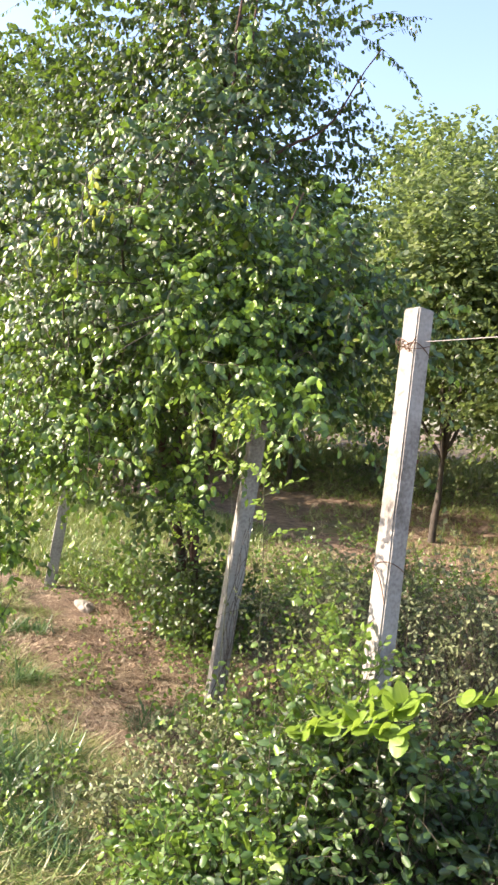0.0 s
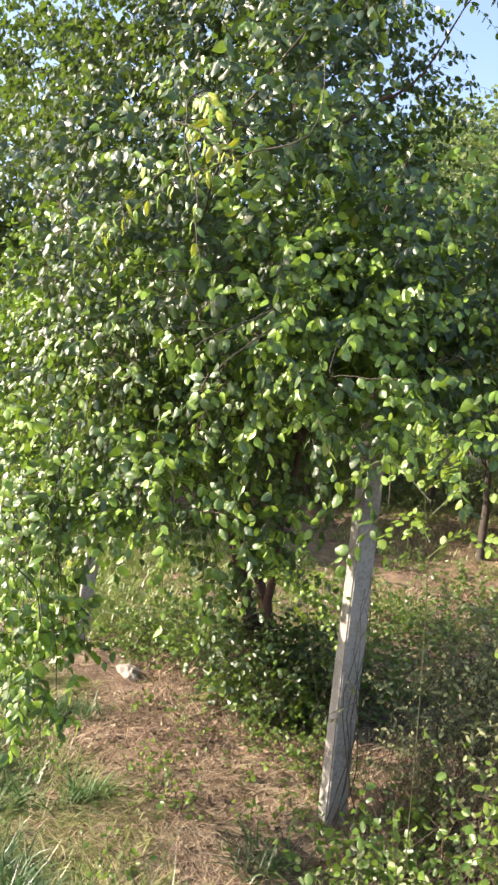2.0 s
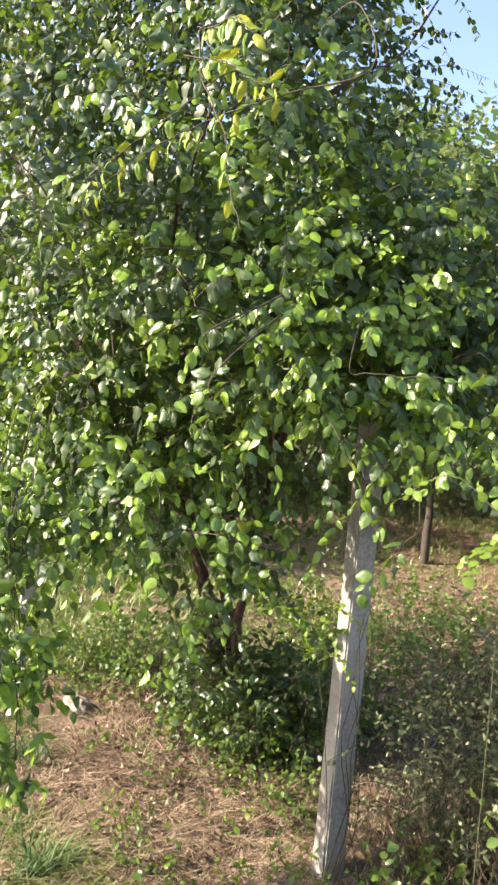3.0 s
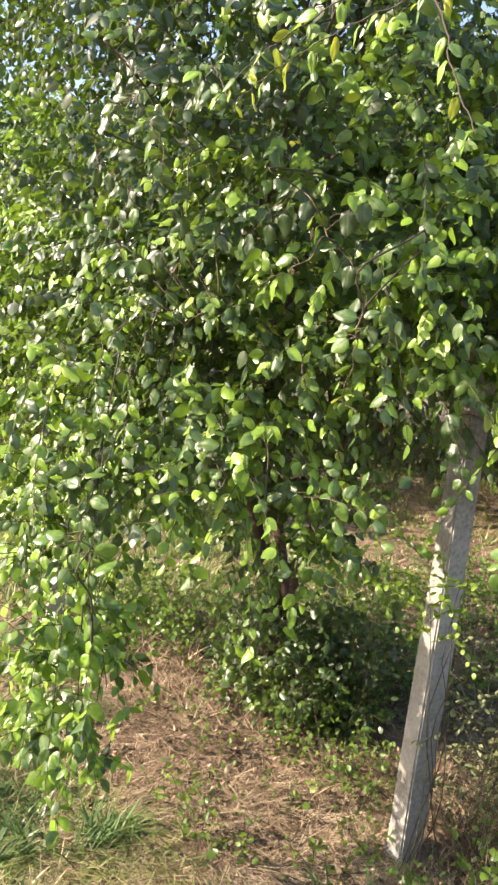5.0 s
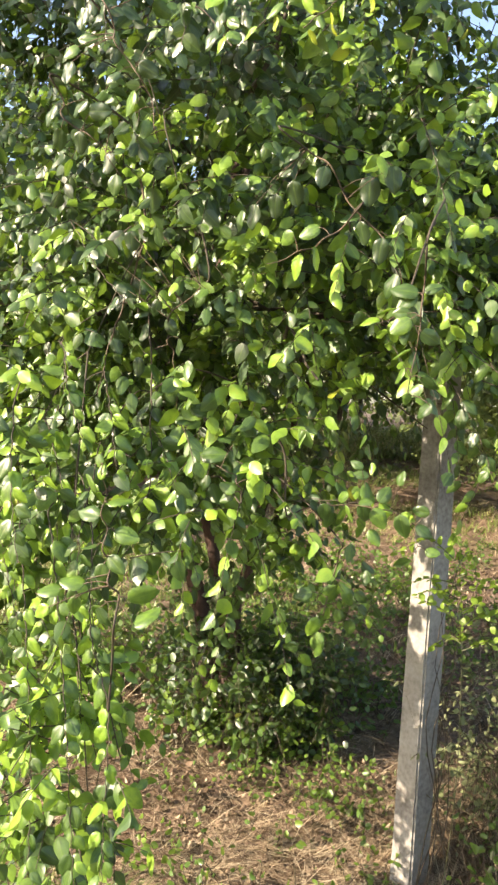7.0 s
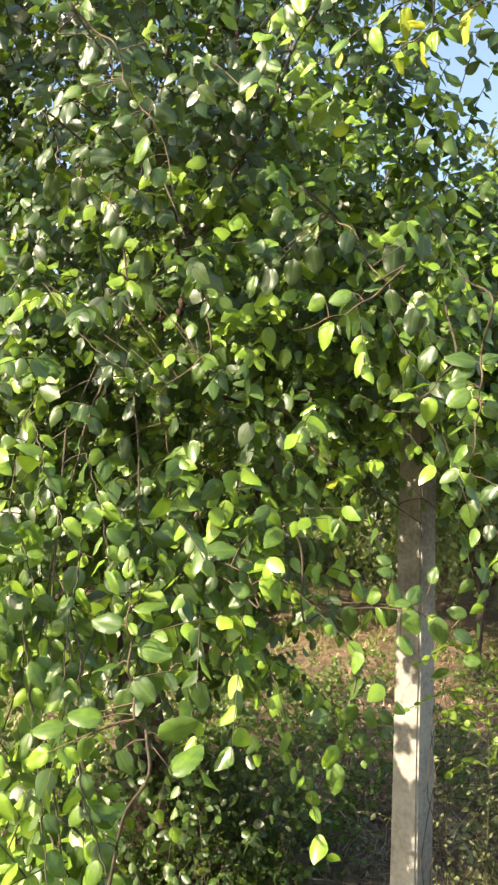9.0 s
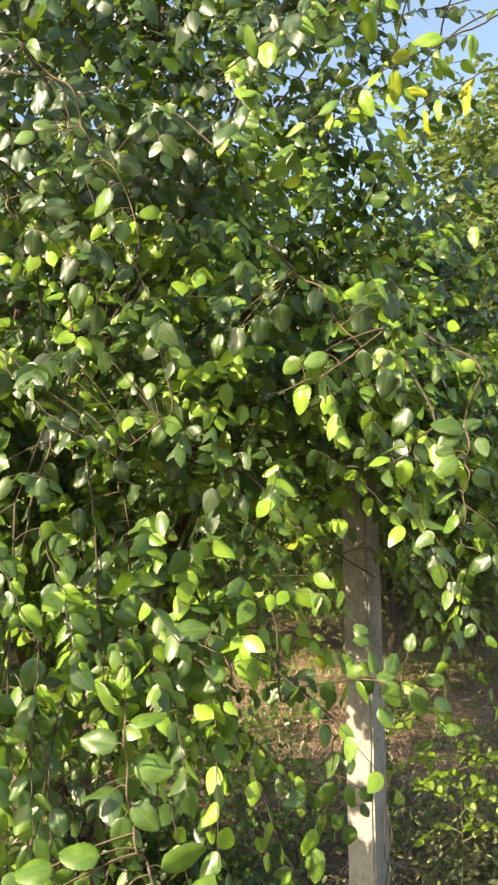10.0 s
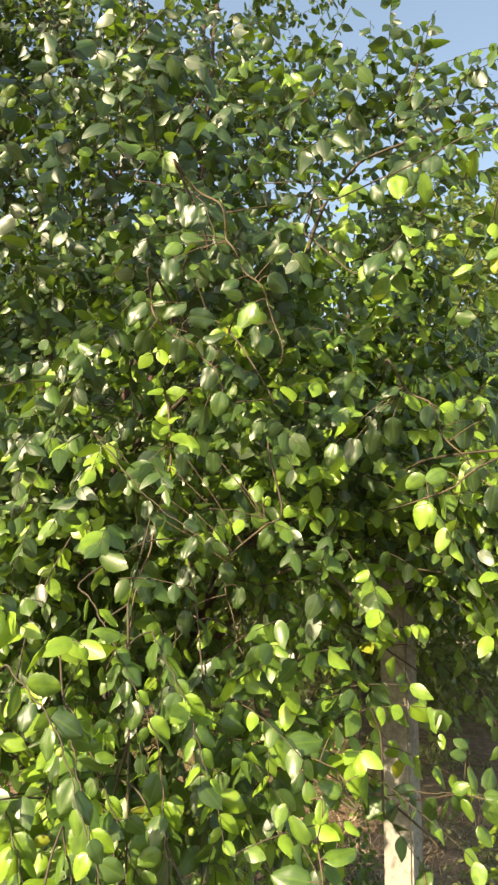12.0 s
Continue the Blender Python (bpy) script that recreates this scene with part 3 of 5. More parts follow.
def far_hedge():
    """The woods that close the view beyond the orchard."""
    n = 8000
    a, r = RNG.uniform(0.15 * math.pi, 0.95 * math.pi, n), RNG.uniform(24, 42, n)
    x, y = r * np.cos(a), r * np.sin(a)
    top = 5.0 + 1.6 * np.sin(7 * a) + 1.1 * np.sin(17 * a + 1) + 0.05 * r
    z = RNG.uniform(0, 1, n) ** 0.8 * top
    O = np.stack([x, y, z], -1)
    D = unit(RNG.normal(0, 1, (n, 3)) + np.array([0, 0, 0.5]))
    _, arr = twig_field(O, D, RNG.uniform(0.6, 1.4, n), 0.2, 0.13, 0.24, RNG.normal(0.45, 0.15, n))
    v, f, at = leaves(*arr, fine=False)
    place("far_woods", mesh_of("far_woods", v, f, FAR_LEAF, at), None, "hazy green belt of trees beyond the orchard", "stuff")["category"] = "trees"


far_hedge()

# ---------- posts ----------


def concrete_post(base, top, side, turn, label):
    """A square precast post with worn edges; its ties are parts."""
    post = empty("concrete_post", base, label, "post", "concrete posts")
    b, t = Vector(base), Vector(top)
    axis = (t - b)
    length = axis.length + 0.15
    bm = bmesh.new()
    bmesh.ops.create_cube(bm, size=1.0)
    bmesh.ops.scale(bm, vec=(side, side, length), verts=bm.verts)
    bmesh.ops.bevel(bm, geom=bm.edges[:], offset=0.006, segments=2, affect="EDGES")
    long_edges = [e for e in bm.edges if e.calc_length() > length * 0.5]
    bmesh.ops.subdivide_edges(bm, edges=long_edges, cuts=14)
    bmesh.ops.translate(bm, vec=(0, 0, length / 2 - 0.15), verts=bm.verts)
    for v in bm.verts:
        v.co.x *= 1.06 - 0.06 * v.co.z / length
        v.co.y *= 1.06 - 0.06 * v.co.z / length
        v.co += noise.noise_vector(v.co * 9 + b) * 0.0022
    me = bpy.data.meshes.new("shaft")
    bm.to_mesh(me)
    bm.free()
    me.materials.append(CONCRETE)
    post.rotation_mode = "QUATERNION"
    up = axis.normalized()
    east = Vector((math.cos(radians(turn)), math.sin(radians(turn)), 0))
    east = (east - up * east.dot(up)).normalized()
    post.rotation_quaternion = Matrix((east, up.cross(east), up)).transposed().to_quaternion()
    place("shaft", me, post)
    return post


def wire_loop(parent, z, half, name="wire_tie", slope=0.02):
    p = [(half * math.cos(a) * 1.28, half * math.sin(a) * 1.28, z + slope * math.cos(a + 1)) for a in np.linspace(0, 2 * math.pi, 17)]
    p = [(max(-half, min(half, x)), max(-half, min(half, y)), q) for x, y, q in p]
    v, f = tubes([p], [[0.0018] * 17], 5)
    place(name, mesh_of(name, v, f, RUST), parent, "rusty wire tie")


POST_A = concrete_post((-0.985, 2.78, 0.0), (-1.05, 2.905, 2.06), 0.08, -23, "pale grey concrete post with a rusty wire tie")
POST_B = concrete_post((-2.2, 3.48, 0.0), (-2.225, 3.70, 2.1), 0.085, -40, "weathered concrete post dappled with leaf shadows")
concrete_post((-4.63, 4.38, 0.0), (-4.63, 4.56, 1.75), 0.085, -40, "grey concrete post half hidden by foliage")
wire_loop(POST_A, 1.90, 0.042, slope=0.035)
wire_loop(POST_A, 1.93, 0.042, slope=-0.02)
wire_loop(POST_A, 1.10, 0.043, slope=0.03)
wire_loop(POST_B, 1.55, 0.046)

turns = np.linspace(0, 5.5 * math.pi, 60)
snarl = np.stack([0.043 * np.cos(turns * 0.9 + 2.6) * (1 + 0.12 * np.sin(3.1 * turns)), -0.047 - 0.008 * np.sin(2.3 * turns), 1.925 + 0.018 * np.sin(turns * 1.37) + 0.012 * np.cos(2.9 * turns)], -1)
v, f = tubes([snarl], [[0.0015] * 60], 5)
place("wire_snarl", mesh_of("wire_snarl", v, f, RUST), POST_A, "tangled rusty wire end")
v, f = tubes([spline([(0.046, -0.046, 0.98), (0.01, -0.052, 1.07), (-0.046, -0.045, 1.12), (-0.049, 0.0, 1.15)], 14)], [[0.0022] * 14], 5)
place("wire_strand", mesh_of("wire_strand", v, f, RUST), POST_A, "dark strand slanting round the post")


def strand(name, a, b, sag, r, mat, label, k=20):
    s = np.linspace(0, 1, k)
    p = np.array(a) + (np.array(b) - np.array(a)) * s[:, None]
    p[:, 2] -= sag * 4 * s * (1 - s)
    v, f = tubes([p], [[r] * k], 5)
    tagged(place(name, mesh_of(name, v, f, mat)), label, "wire", "fence wires", "")


strand("fence_wire", (-1.0, 2.88, 1.94), (1.4, 1.2, 1.98), 0.02, 0.0022, WIRE, "thin grey fence wire tied to a post")

# ---------- weeds, shrubs, litter ----------


def weed_patch(name, label, category, areas, height, leaf, mat, spacing=0.03, tint=0.45, width=0.75, fine=True, rise=1.0, length=(0.12, 0.3), mound=0.0, low=1.2, clump=0.0, stem=None, wild=0.5):
    """Low plants: short leafy stems that spring from the ground or from the inside of a shrub."""
    p, r = scatter(areas, True)
    n = len(p)
    p[:, 2] += RNG.uniform(0, 1, n) ** low * height * (1 - mound * r ** 2)
    D = unit(RNG.normal(0, 0.6, (n, 3)) + np.array([0, 0, rise]))
    if clump:
        c = p[RNG.integers(0, n, n // 16)][RNG.integers(0, n // 16, n)]
        g = RNG.normal(0, clump, (n, 3))
        p = c + g
        p[:, 2] = np.maximum(p[:, 2], 0.01)
        D = unit(D + g / clump * 0.45)
    paths, arr = twig_field(p, D, RNG.uniform(*length, n), 0.8, spacing, leaf, RNG.normal(tint, 0.15, n))
    arr = list(arr)
    arr[2] = unit(arr[2] + RNG.normal(0, wild, arr[2].shape))
    arr[4] = arr[3] * width * RNG.uniform(0.8, 1.15, len(arr[3]))
    v, f, a = leaves(*arr, fine=fine)
    ob = empty(name, (areas[0][0], areas[0][1], 0), label, category)
    world_child(place("foliage", mesh_of("foliage", v, f, mat, a), None, kind="stuff"), ob)
    foot = paths[:, :1] + RNG.normal(0, 0.1, (n, 1, 3))
    foot[..., 2] = np.minimum(paths[:, :1, 2], np.maximum(0, paths[:, :1, 2] - RNG.uniform(0.1, 0.35, (n, 1))))
    stems = np.concatenate([foot, paths], 1)
    v, f = tubes(stems, np.full(stems.shape[:2], 0.0011), 3)
    world_child(place("stem_mass", mesh_of("stem_mass", v, f, stem or DARK_TWIG), None, kind="stuff"), ob)
    return ob


weed_patch("ground_ivy", "patch of low rounded green leaves at the tree's foot", "weeds", [(-3.1, 4.1, 0.2, 0.1, 120), (-2.95, 4.2, 0.2, 0.12, 180), (-3.0, 4.4, 0.3, 0.25, 150), (-2.7, 4.35, 0.16, 0.12, 60)], 0.12, 0.038, WEED_LEAF, width=0.95, tint=0.6, length=(0.08, 0.22), clump=0.05)
# low tint puts the crown's shade into the suckers' leaf colour
weed_patch("undergrowth", "leafy suckers crowding the tree's trunk, tinted darker for the crown's shade", "shrub", [(-3.02, 4.26, 0.32, 0.2, 330), (-2.9, 4.15, 0.2, 0.12, 80)], 0.6, 0.045, LEAF, tint=0.2, width=0.7, clump=0.07, low=1.7, mound=0.4)
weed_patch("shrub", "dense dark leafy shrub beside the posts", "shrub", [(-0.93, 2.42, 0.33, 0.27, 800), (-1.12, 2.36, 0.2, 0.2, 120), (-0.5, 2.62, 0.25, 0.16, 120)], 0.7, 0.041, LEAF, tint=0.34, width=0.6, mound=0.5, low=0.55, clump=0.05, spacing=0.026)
# next two: sun and shade put into leaf tint, fringe lighter, neighbour darker
weed_patch("shrub", "leafy fringe of a dense shrub, leaf tint lightened for the sun", "shrub", [(-0.9, 2.08, 0.15, 0.1, 170)], 0.42, 0.042, LEAF, tint=0.45, width=0.62, mound=0.35, low=0.6, clump=0.05, spacing=0.026)
weed_patch("shrub", "low shrub shaded by its neighbour, leaf tint darkened for that shade", "shrub", [(-0.4, 2.58, 0.28, 0.2, 220)], 0.42, 0.05, LEAF, tint=0.2, width=0.68, mound=0.4, low=0.6, clump=0.06)
weed_patch("shrub", "pale leafy climber at the foot of a post", "shrub", [(-0.93, 2.66, 0.13, 0.07, 170), (-1.1, 2.75, 0.3, 0.12, 190)], 0.95, 0.036, WEED_LEAF, tint=0.75, width=0.66, clump=0.05)
weed_patch("shrub", "small-leaved grey-green low shrub at the lawn's edge", "shrub", [(-1.5, 2.38, 0.25, 0.18, 480), (-1.7, 2.6, 0.18, 0.14, 120)], 0.34, 0.031, DUSTY_LEAF, tint=0.5, width=0.54, mound=0.6, low=0.8, spacing=0.018, length=(0.08, 0.18), clump=0.05)
weed_patch("shrub", "leafy green low shrub spreading onto the lawn", "shrub", [(-1.16, 2.12, 0.24, 0.17, 430)], 0.38, 0.038, WEED_LEAF, tint=0.5, width=0.6, mound=0.6, low=0.8, spacing=0.02, length=(0.08, 0.2), clump=0.05)
weed_patch("weed_clump", "low clump of green weeds beside a concrete post", "weeds", [(-1.95, 3.3, 0.14, 0.1, 50), (-1.6, 2.95, 0.3, 0.2, 130)], 0.2, 0.038, WEED_LEAF, width=0.7, clump=0.06)
weed_patch("weed_clump", "airy small-leaved weeds among dry stalks", "weeds", [(-1.7, 3.35, 0.3, 0.25, 45), (-1.2, 3.25, 0.4, 0.3, 150), (-1.5, 3.9, 0.5, 0.4, 160)], 0.85, 0.028, DUSTY_LEAF, spacing=0.022, width=0.6, tint=0.5, length=(0.07, 0.22), rise=0.4, clump=0.07)
weed_patch("weed_clump", "dusty low weeds and seedlings in dry straw", "weeds", [(-1.75, 3.3, 0.35, 0.25, 120), (-1.5, 3.9, 0.6, 0.4, 160), (-1.5, 5.2, 0.9, 0.5, 160)], 0.1, 0.032, WEED_LEAF, tint=0.55, length=(0.06, 0.16), clump=0.05)
weed_patch("weed_clump", "straggling green weeds in the tree's shade", "weeds", [(-1.2, 4.3, 0.8, 0.6, 200)], 0.6, 0.038, LEAF, width=0.6, tint=0.5, clump=0.09)
weed_patch("weed_clump", "twiggy grey-green brush behind a concrete post", "weeds", [(-1.75, 3.85, 0.3, 0.22, 400), (-1.25, 3.85, 0.4, 0.3, 500), (-0.7, 4.0, 0.5, 0.35, 300)], 0.85, 0.032, DUSTY_LEAF, spacing=0.024, width=0.46, tint=0.6, length=(0.15, 0.42), rise=0.05, low=0.8, clump=0.09)
weed_patch("weed_clump", "yellow-green fine weeds at a post's foot", "weeds", [(-1.2, 2.88, 0.13, 0.08, 170)], 0.62, 0.024, LIME_LEAF, spacing=0.016, width=0.5, tint=0.8, length=(0.08, 0.2), low=0.5)
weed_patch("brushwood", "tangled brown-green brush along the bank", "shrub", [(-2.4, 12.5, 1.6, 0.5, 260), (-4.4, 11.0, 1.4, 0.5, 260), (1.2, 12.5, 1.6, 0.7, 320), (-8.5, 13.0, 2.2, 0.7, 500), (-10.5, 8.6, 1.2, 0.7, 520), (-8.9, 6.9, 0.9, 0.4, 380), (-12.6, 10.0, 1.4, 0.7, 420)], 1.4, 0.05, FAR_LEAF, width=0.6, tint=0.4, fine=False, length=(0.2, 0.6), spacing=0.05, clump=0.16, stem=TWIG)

LAWN = [(-1.4, 0.9, 1.5, 0.7), (-2.4, 1.9, 1.2, 0.8), (-3.6, 2.4, 1.2, 0.8), (-1.4, 1.7, 0.7, 0.5), (-4.6, 3.3, 0.9, 0.7)]
grass_stuff("lawn_grass", "trampled pale green grass beside bare soil", [(*a, n) for a, n in zip(LAWN, (1300, 2600, 1400, 750, 600))], 0.1, (0.42, 0.3), lean=(0.45, 1.0), width=0.0038)
grass_stuff("cut_grass", "pale cut grass lying tangled on the lawn", [(*a, n) for a, n in zip(LAWN, (500, 1700, 800, 420, 260))], 0.2, (0.74, 0.22), lean=(0.72, 1.0), width=0.0025, tuft=8, comb=0.6)
weed_patch("lawn_weeds", "small broad-leaved weeds scattered through the lawn", "weeds", [(-2.45, 3.75, 0.3, 0.18, 110), (-2.4, 2.1, 1.1, 0.6, 520), (-3.8, 3.3, 0.9, 0.6, 200), (-4.1, 4.6, 0.6, 0.4, 160), (-2.7, 3.3, 0.8, 0.4, 150)], 0.03, 0.03, WEED_LEAF, length=(0.05, 0.12), tint=0.6, clump=0.05)
grass_stuff("grass_tuft", "long dark green grass bent over the lawn", [(-2.75, 2.3, 0.32, 0.14, 210), (-2.45, 2.15, 0.3, 0.14, 130), (-2.3, 2.45, 0.15, 0.08, 26), (-3.1, 2.95, 0.1, 0.07, 22), (-3.55, 2.75, 0.35, 0.2, 80), (-2.2, 3.05, 0.12, 0.08, 14), (-1.9, 2.1, 0.2, 0.14, 40), (-3.75, 3.55, 0.15, 0.1, 24)], 0.17, (0.4, 0.3), DARK_GRASS, lean=(0.25, 0.95), width=0.004, tuft=12, sag=1.0)
grass_stuff("orchard_grass", "rough green grass under the farther trees", [(-6, 6.5, 3, 2, 2000), (-7.2, 7.6, 2.4, 1.4, 2400), (-7.5, 5.4, 2.2, 1.3, 2400), (-11, 8.4, 2.5, 1.6, 1800), (-5.5, 12.5, 3.5, 1.6, 2200), (-8, 4.2, 2.5, 1.6, 1200), (-5.2, 5.0, 1.2, 0.7, 800), (-2.5, 10.0, 3.5, 1.0, 700)], 0.13, (0.42, 0.2), width=0.006, lean=(0.2, 0.95))
grass_stuff("field_grass", "long yellow-green grass between the farther trees", [(-5.5, 16.0, 6.0, 2.2, 2600), (2.5, 19.0, 6.0, 3.0, 1800), (-12, 14.0, 5.0, 3.5, 1800)], 0.32, (0.4, 0.22), width=0.011, lean=(0.1, 0.8))
grass_stuff("dry_grass", "clumps of dry brown grass under the trees", [(-3.9, 5.0, 0.7, 0.3, 160), (-3.75, 4.35, 0.3, 0.2, 70), (-2.9, 5.4, 1.6, 0.7, 150), (-1.2, 5.2, 1.2, 0.8, 120), (-1.75, 3.45, 0.4, 0.3, 240), (-1.4, 3.9, 0.7, 0.4, 260), (-2.0, 7.2, 2.4, 1.3, 900), (-3.0, 10.0, 2.5, 1.5, 500)], 0.17, (0.5, 0.32), STRAW, (0.45, 1.0), 0.0032)
grass_stuff("dry_stalks", "thin dry stalks standing among the weeds", [(-1.6, 3.5, 0.5, 0.4, 60), (-1.1, 3.1, 0.4, 0.25, 26), (-1.0, 2.3, 0.5, 0.25, 16), (-2.0, 3.5, 0.15, 0.1, 14)], 0.75, (0.45, 0.25), STRAW, (0.1, 0.9), 0.0013, 2)
weed_patch("weed_clump", "low green weeds spreading behind the tree", "weeds", [(-4.0, 4.75, 0.8, 0.35, 300), (-2.6, 5.0, 0.5, 0.3, 160), (-3.0, 6.2, 1.6, 0.8, 500), (-2.4, 8.0, 2.0, 1.0, 420)], 0.16, 0.042, WEED_LEAF, tint=0.45, fine=False, clump=0.09)
grass_stuff("pale_straw", "pale dry straw lying on the lit soil", [(-2.55, 3.45, 0.5, 0.35, 380), (-2.75, 3.0, 0.6, 0.35, 260), (-1.7, 4.0, 0.5, 0.4, 200)], 0.15, (0.8, 0.22), STRAW, (0.75, 1.005), 0.0014, 8, comb=0.7)
grass_stuff("straw_litter", "dry straw and cut stalks strewn over the soil", [(-3.0, 3.4, 1.2, 0.7, 1250), (-2.6, 2.9, 1.1, 0.5, 1000), (-1.7, 4.1, 1.0, 0.9, 1000), (-4.2, 4.0, 0.9, 0.5, 350), (-2.4, 2.0, 1.2, 0.7, 500)], 0.15, (0.46, 0.3), STRAW, (0.7, 1.005), 0.0015, 8, comb=0.75)


def leaf_litter(name, label, areas, size):
    """Fallen leaves, curled and lying on the soil."""
    p = scatter(areas)
    n = len(p)
    p[:, 2] += 0.012
    a = RNG.uniform(0, 6.28, n)
    A = np.stack([np.cos(a), np.sin(a), RNG.normal(0, 0.15, n)], -1)
    N = unit(np.array([0, 0, 1.0]) + RNG.normal(0, 0.35, (n, 3)))
    L = size * RNG.uniform(0.6, 1.3, n)
    v, f, at = leaves(p, A, N, L, L * RNG.uniform(0.4, 0.7, n), np.clip(RNG.normal(0.4, 0.25, n), 0, 1), curl=-0.25, fold=0.4)
    place(name, mesh_of(name, v, f, STRAW, at), None, label, "stuff")["category"] = "leaf litter"


def dry_brush(name, label, areas, reach, height, radius, mat):
    """Crooked dry twigs that rise from the soil and bend over one another."""
    p = scatter(areas)
    n = len(p)
    a = RNG.uniform(0, 6.28, n)
    k = 8
    q = np.repeat(p[:, None], k, 1)
    u = np.linspace(0, 1, k)[None, :]
    far = reach * RNG.uniform(0.3, 1.2, n)[:, None]
    q[..., 0] += np.cos(a)[:, None] * far * u
    q[..., 1] += np.sin(a)[:, None] * far * u
    q[..., 2] += height * RNG.uniform(0.15, 1, n)[:, None] * (1.6 * u - 0.9 * u ** 2) - 0.01
    q[:, 1:] += np.cumsum(RNG.normal(0, 0.016, (n, k - 1, 3)), 1)
    v, f = tubes(q, radius * RNG.uniform(0.5, 1.3, n)[:, None] * np.linspace(1, 0.4, k)[None], 4)
    place(name, mesh_of(name, v, f, mat), None, label, "stuff")["category"] = "dry brush"


dry_brush("dry_brush", "dry brown twigs tangled between the posts", [(-1.65, 3.6, 0.4, 0.35, 70), (-1.2, 3.4, 0.4, 0.4, 60), (-1.0, 4.2, 0.8, 0.5, 70), (-3.8, 4.6, 0.4, 0.25, 36)], 0.5, 0.75, 0.0022, TWIG)
dry_brush("dry_stems", "fallen stems lying over the straw", [(-2.9, 3.5, 1.0, 0.6, 50), (-1.6, 4.6, 0.9, 0.7, 60)], 0.4, 0.06, 0.0024, TWIG)
leaf_litter("leaf_litter", "brown fallen leaves scattered over the soil", [(-2.9, 3.5, 1.2, 0.7, 1700), (-1.2, 5.0, 1.8, 1.4, 1200), (-1.2, 7.5, 3.0, 2.2, 2400), (-2.2, 5.0, 1.2, 0.7, 900), (-2.6, 2.6, 1.2, 0.7, 160)], 0.026)

# ---------- near sprigs, leaf by leaf ----------


def near_leaf(k, bend=1.0, mat=LEAF):
    """One leaf of unit length: toothed edge, three veins sunk into the blade, a curled pointed tip."""
    m = 14
    u = np.linspace(0, 1, m + 1)
    half = 0.82 * u ** 0.52 * (1 - u) ** 0.74 * (1 + 0.045 * np.cos(np.arange(m + 1) * np.pi)) * (1 + 0.06 * math.sin(2.1 * k))
    half[0] = half[-1] = 0.004
    curl, fold, twist = 0.10 + 0.05 * (k % 3), 0.10 + 0.06 * (k % 2), 0.06 * (k % 7 - 3)
    columns = (-1.0, -0.75, -0.5, -0.25, 0.0, 0.25, 0.5, 0.75, 1.0)
    V, A, F = [], [], []
    for i in range(m + 1):
        for v in columns:
            h = bend * (-1.3 * curl * u[i] ** 2 + fold * abs(v) * half[i] * 2.2 - 0.4 * v * v * half[i] + 0.035 * math.sin(9 * u[i] + k) * abs(v))
            h += twist * v * u[i] * 0.3 + 0.025 * abs(v) * math.sin(7 * u[i] + 2 * k) + 0.05 * half[i] * math.sin(2 * math.pi * v) ** 2
            V.append((u[i], v * half[i], h))
            A.append((u[i], v, (0.16, 0.27, 0.38, 0.55, 0.7, 0.81, 0.9, 0.3, 0.9)[k]))
    for i in range(m):
        for j in range(8):
            a = i * 9 + j
            F += [(a, a + 9, a + 10), (a, a + 10, a + 1)]
    return mesh_of("leaf", V, F, mat, A)


LEAF_KINDS = [near_leaf(k) for k in range(7)] + [near_leaf(k, 0.8, YELLOW_LEAF) for k in (7, 8)]


def fruit_mesh():
    bm = bmesh.new()
    bmesh.ops.create_icosphere(bm, subdivisions=2, radius=0.0055)
    for v in bm.verts:
        v.co.z *= 1.2
    me = bpy.data.meshes.new("fruit")
    bm.to_mesh(me)
    bm.free()
    me.polygons.foreach_set("use_smooth", [True] * len(me.polygons))
    me.materials.append(mottled("green_fruit", [(0.3, (0.16, 0.25, 0.04)), (0.7, (0.30, 0.38, 0.08))], 150, 0.4, 0.1, distance=0.001))
    return me


FRUIT = fruit_mesh()


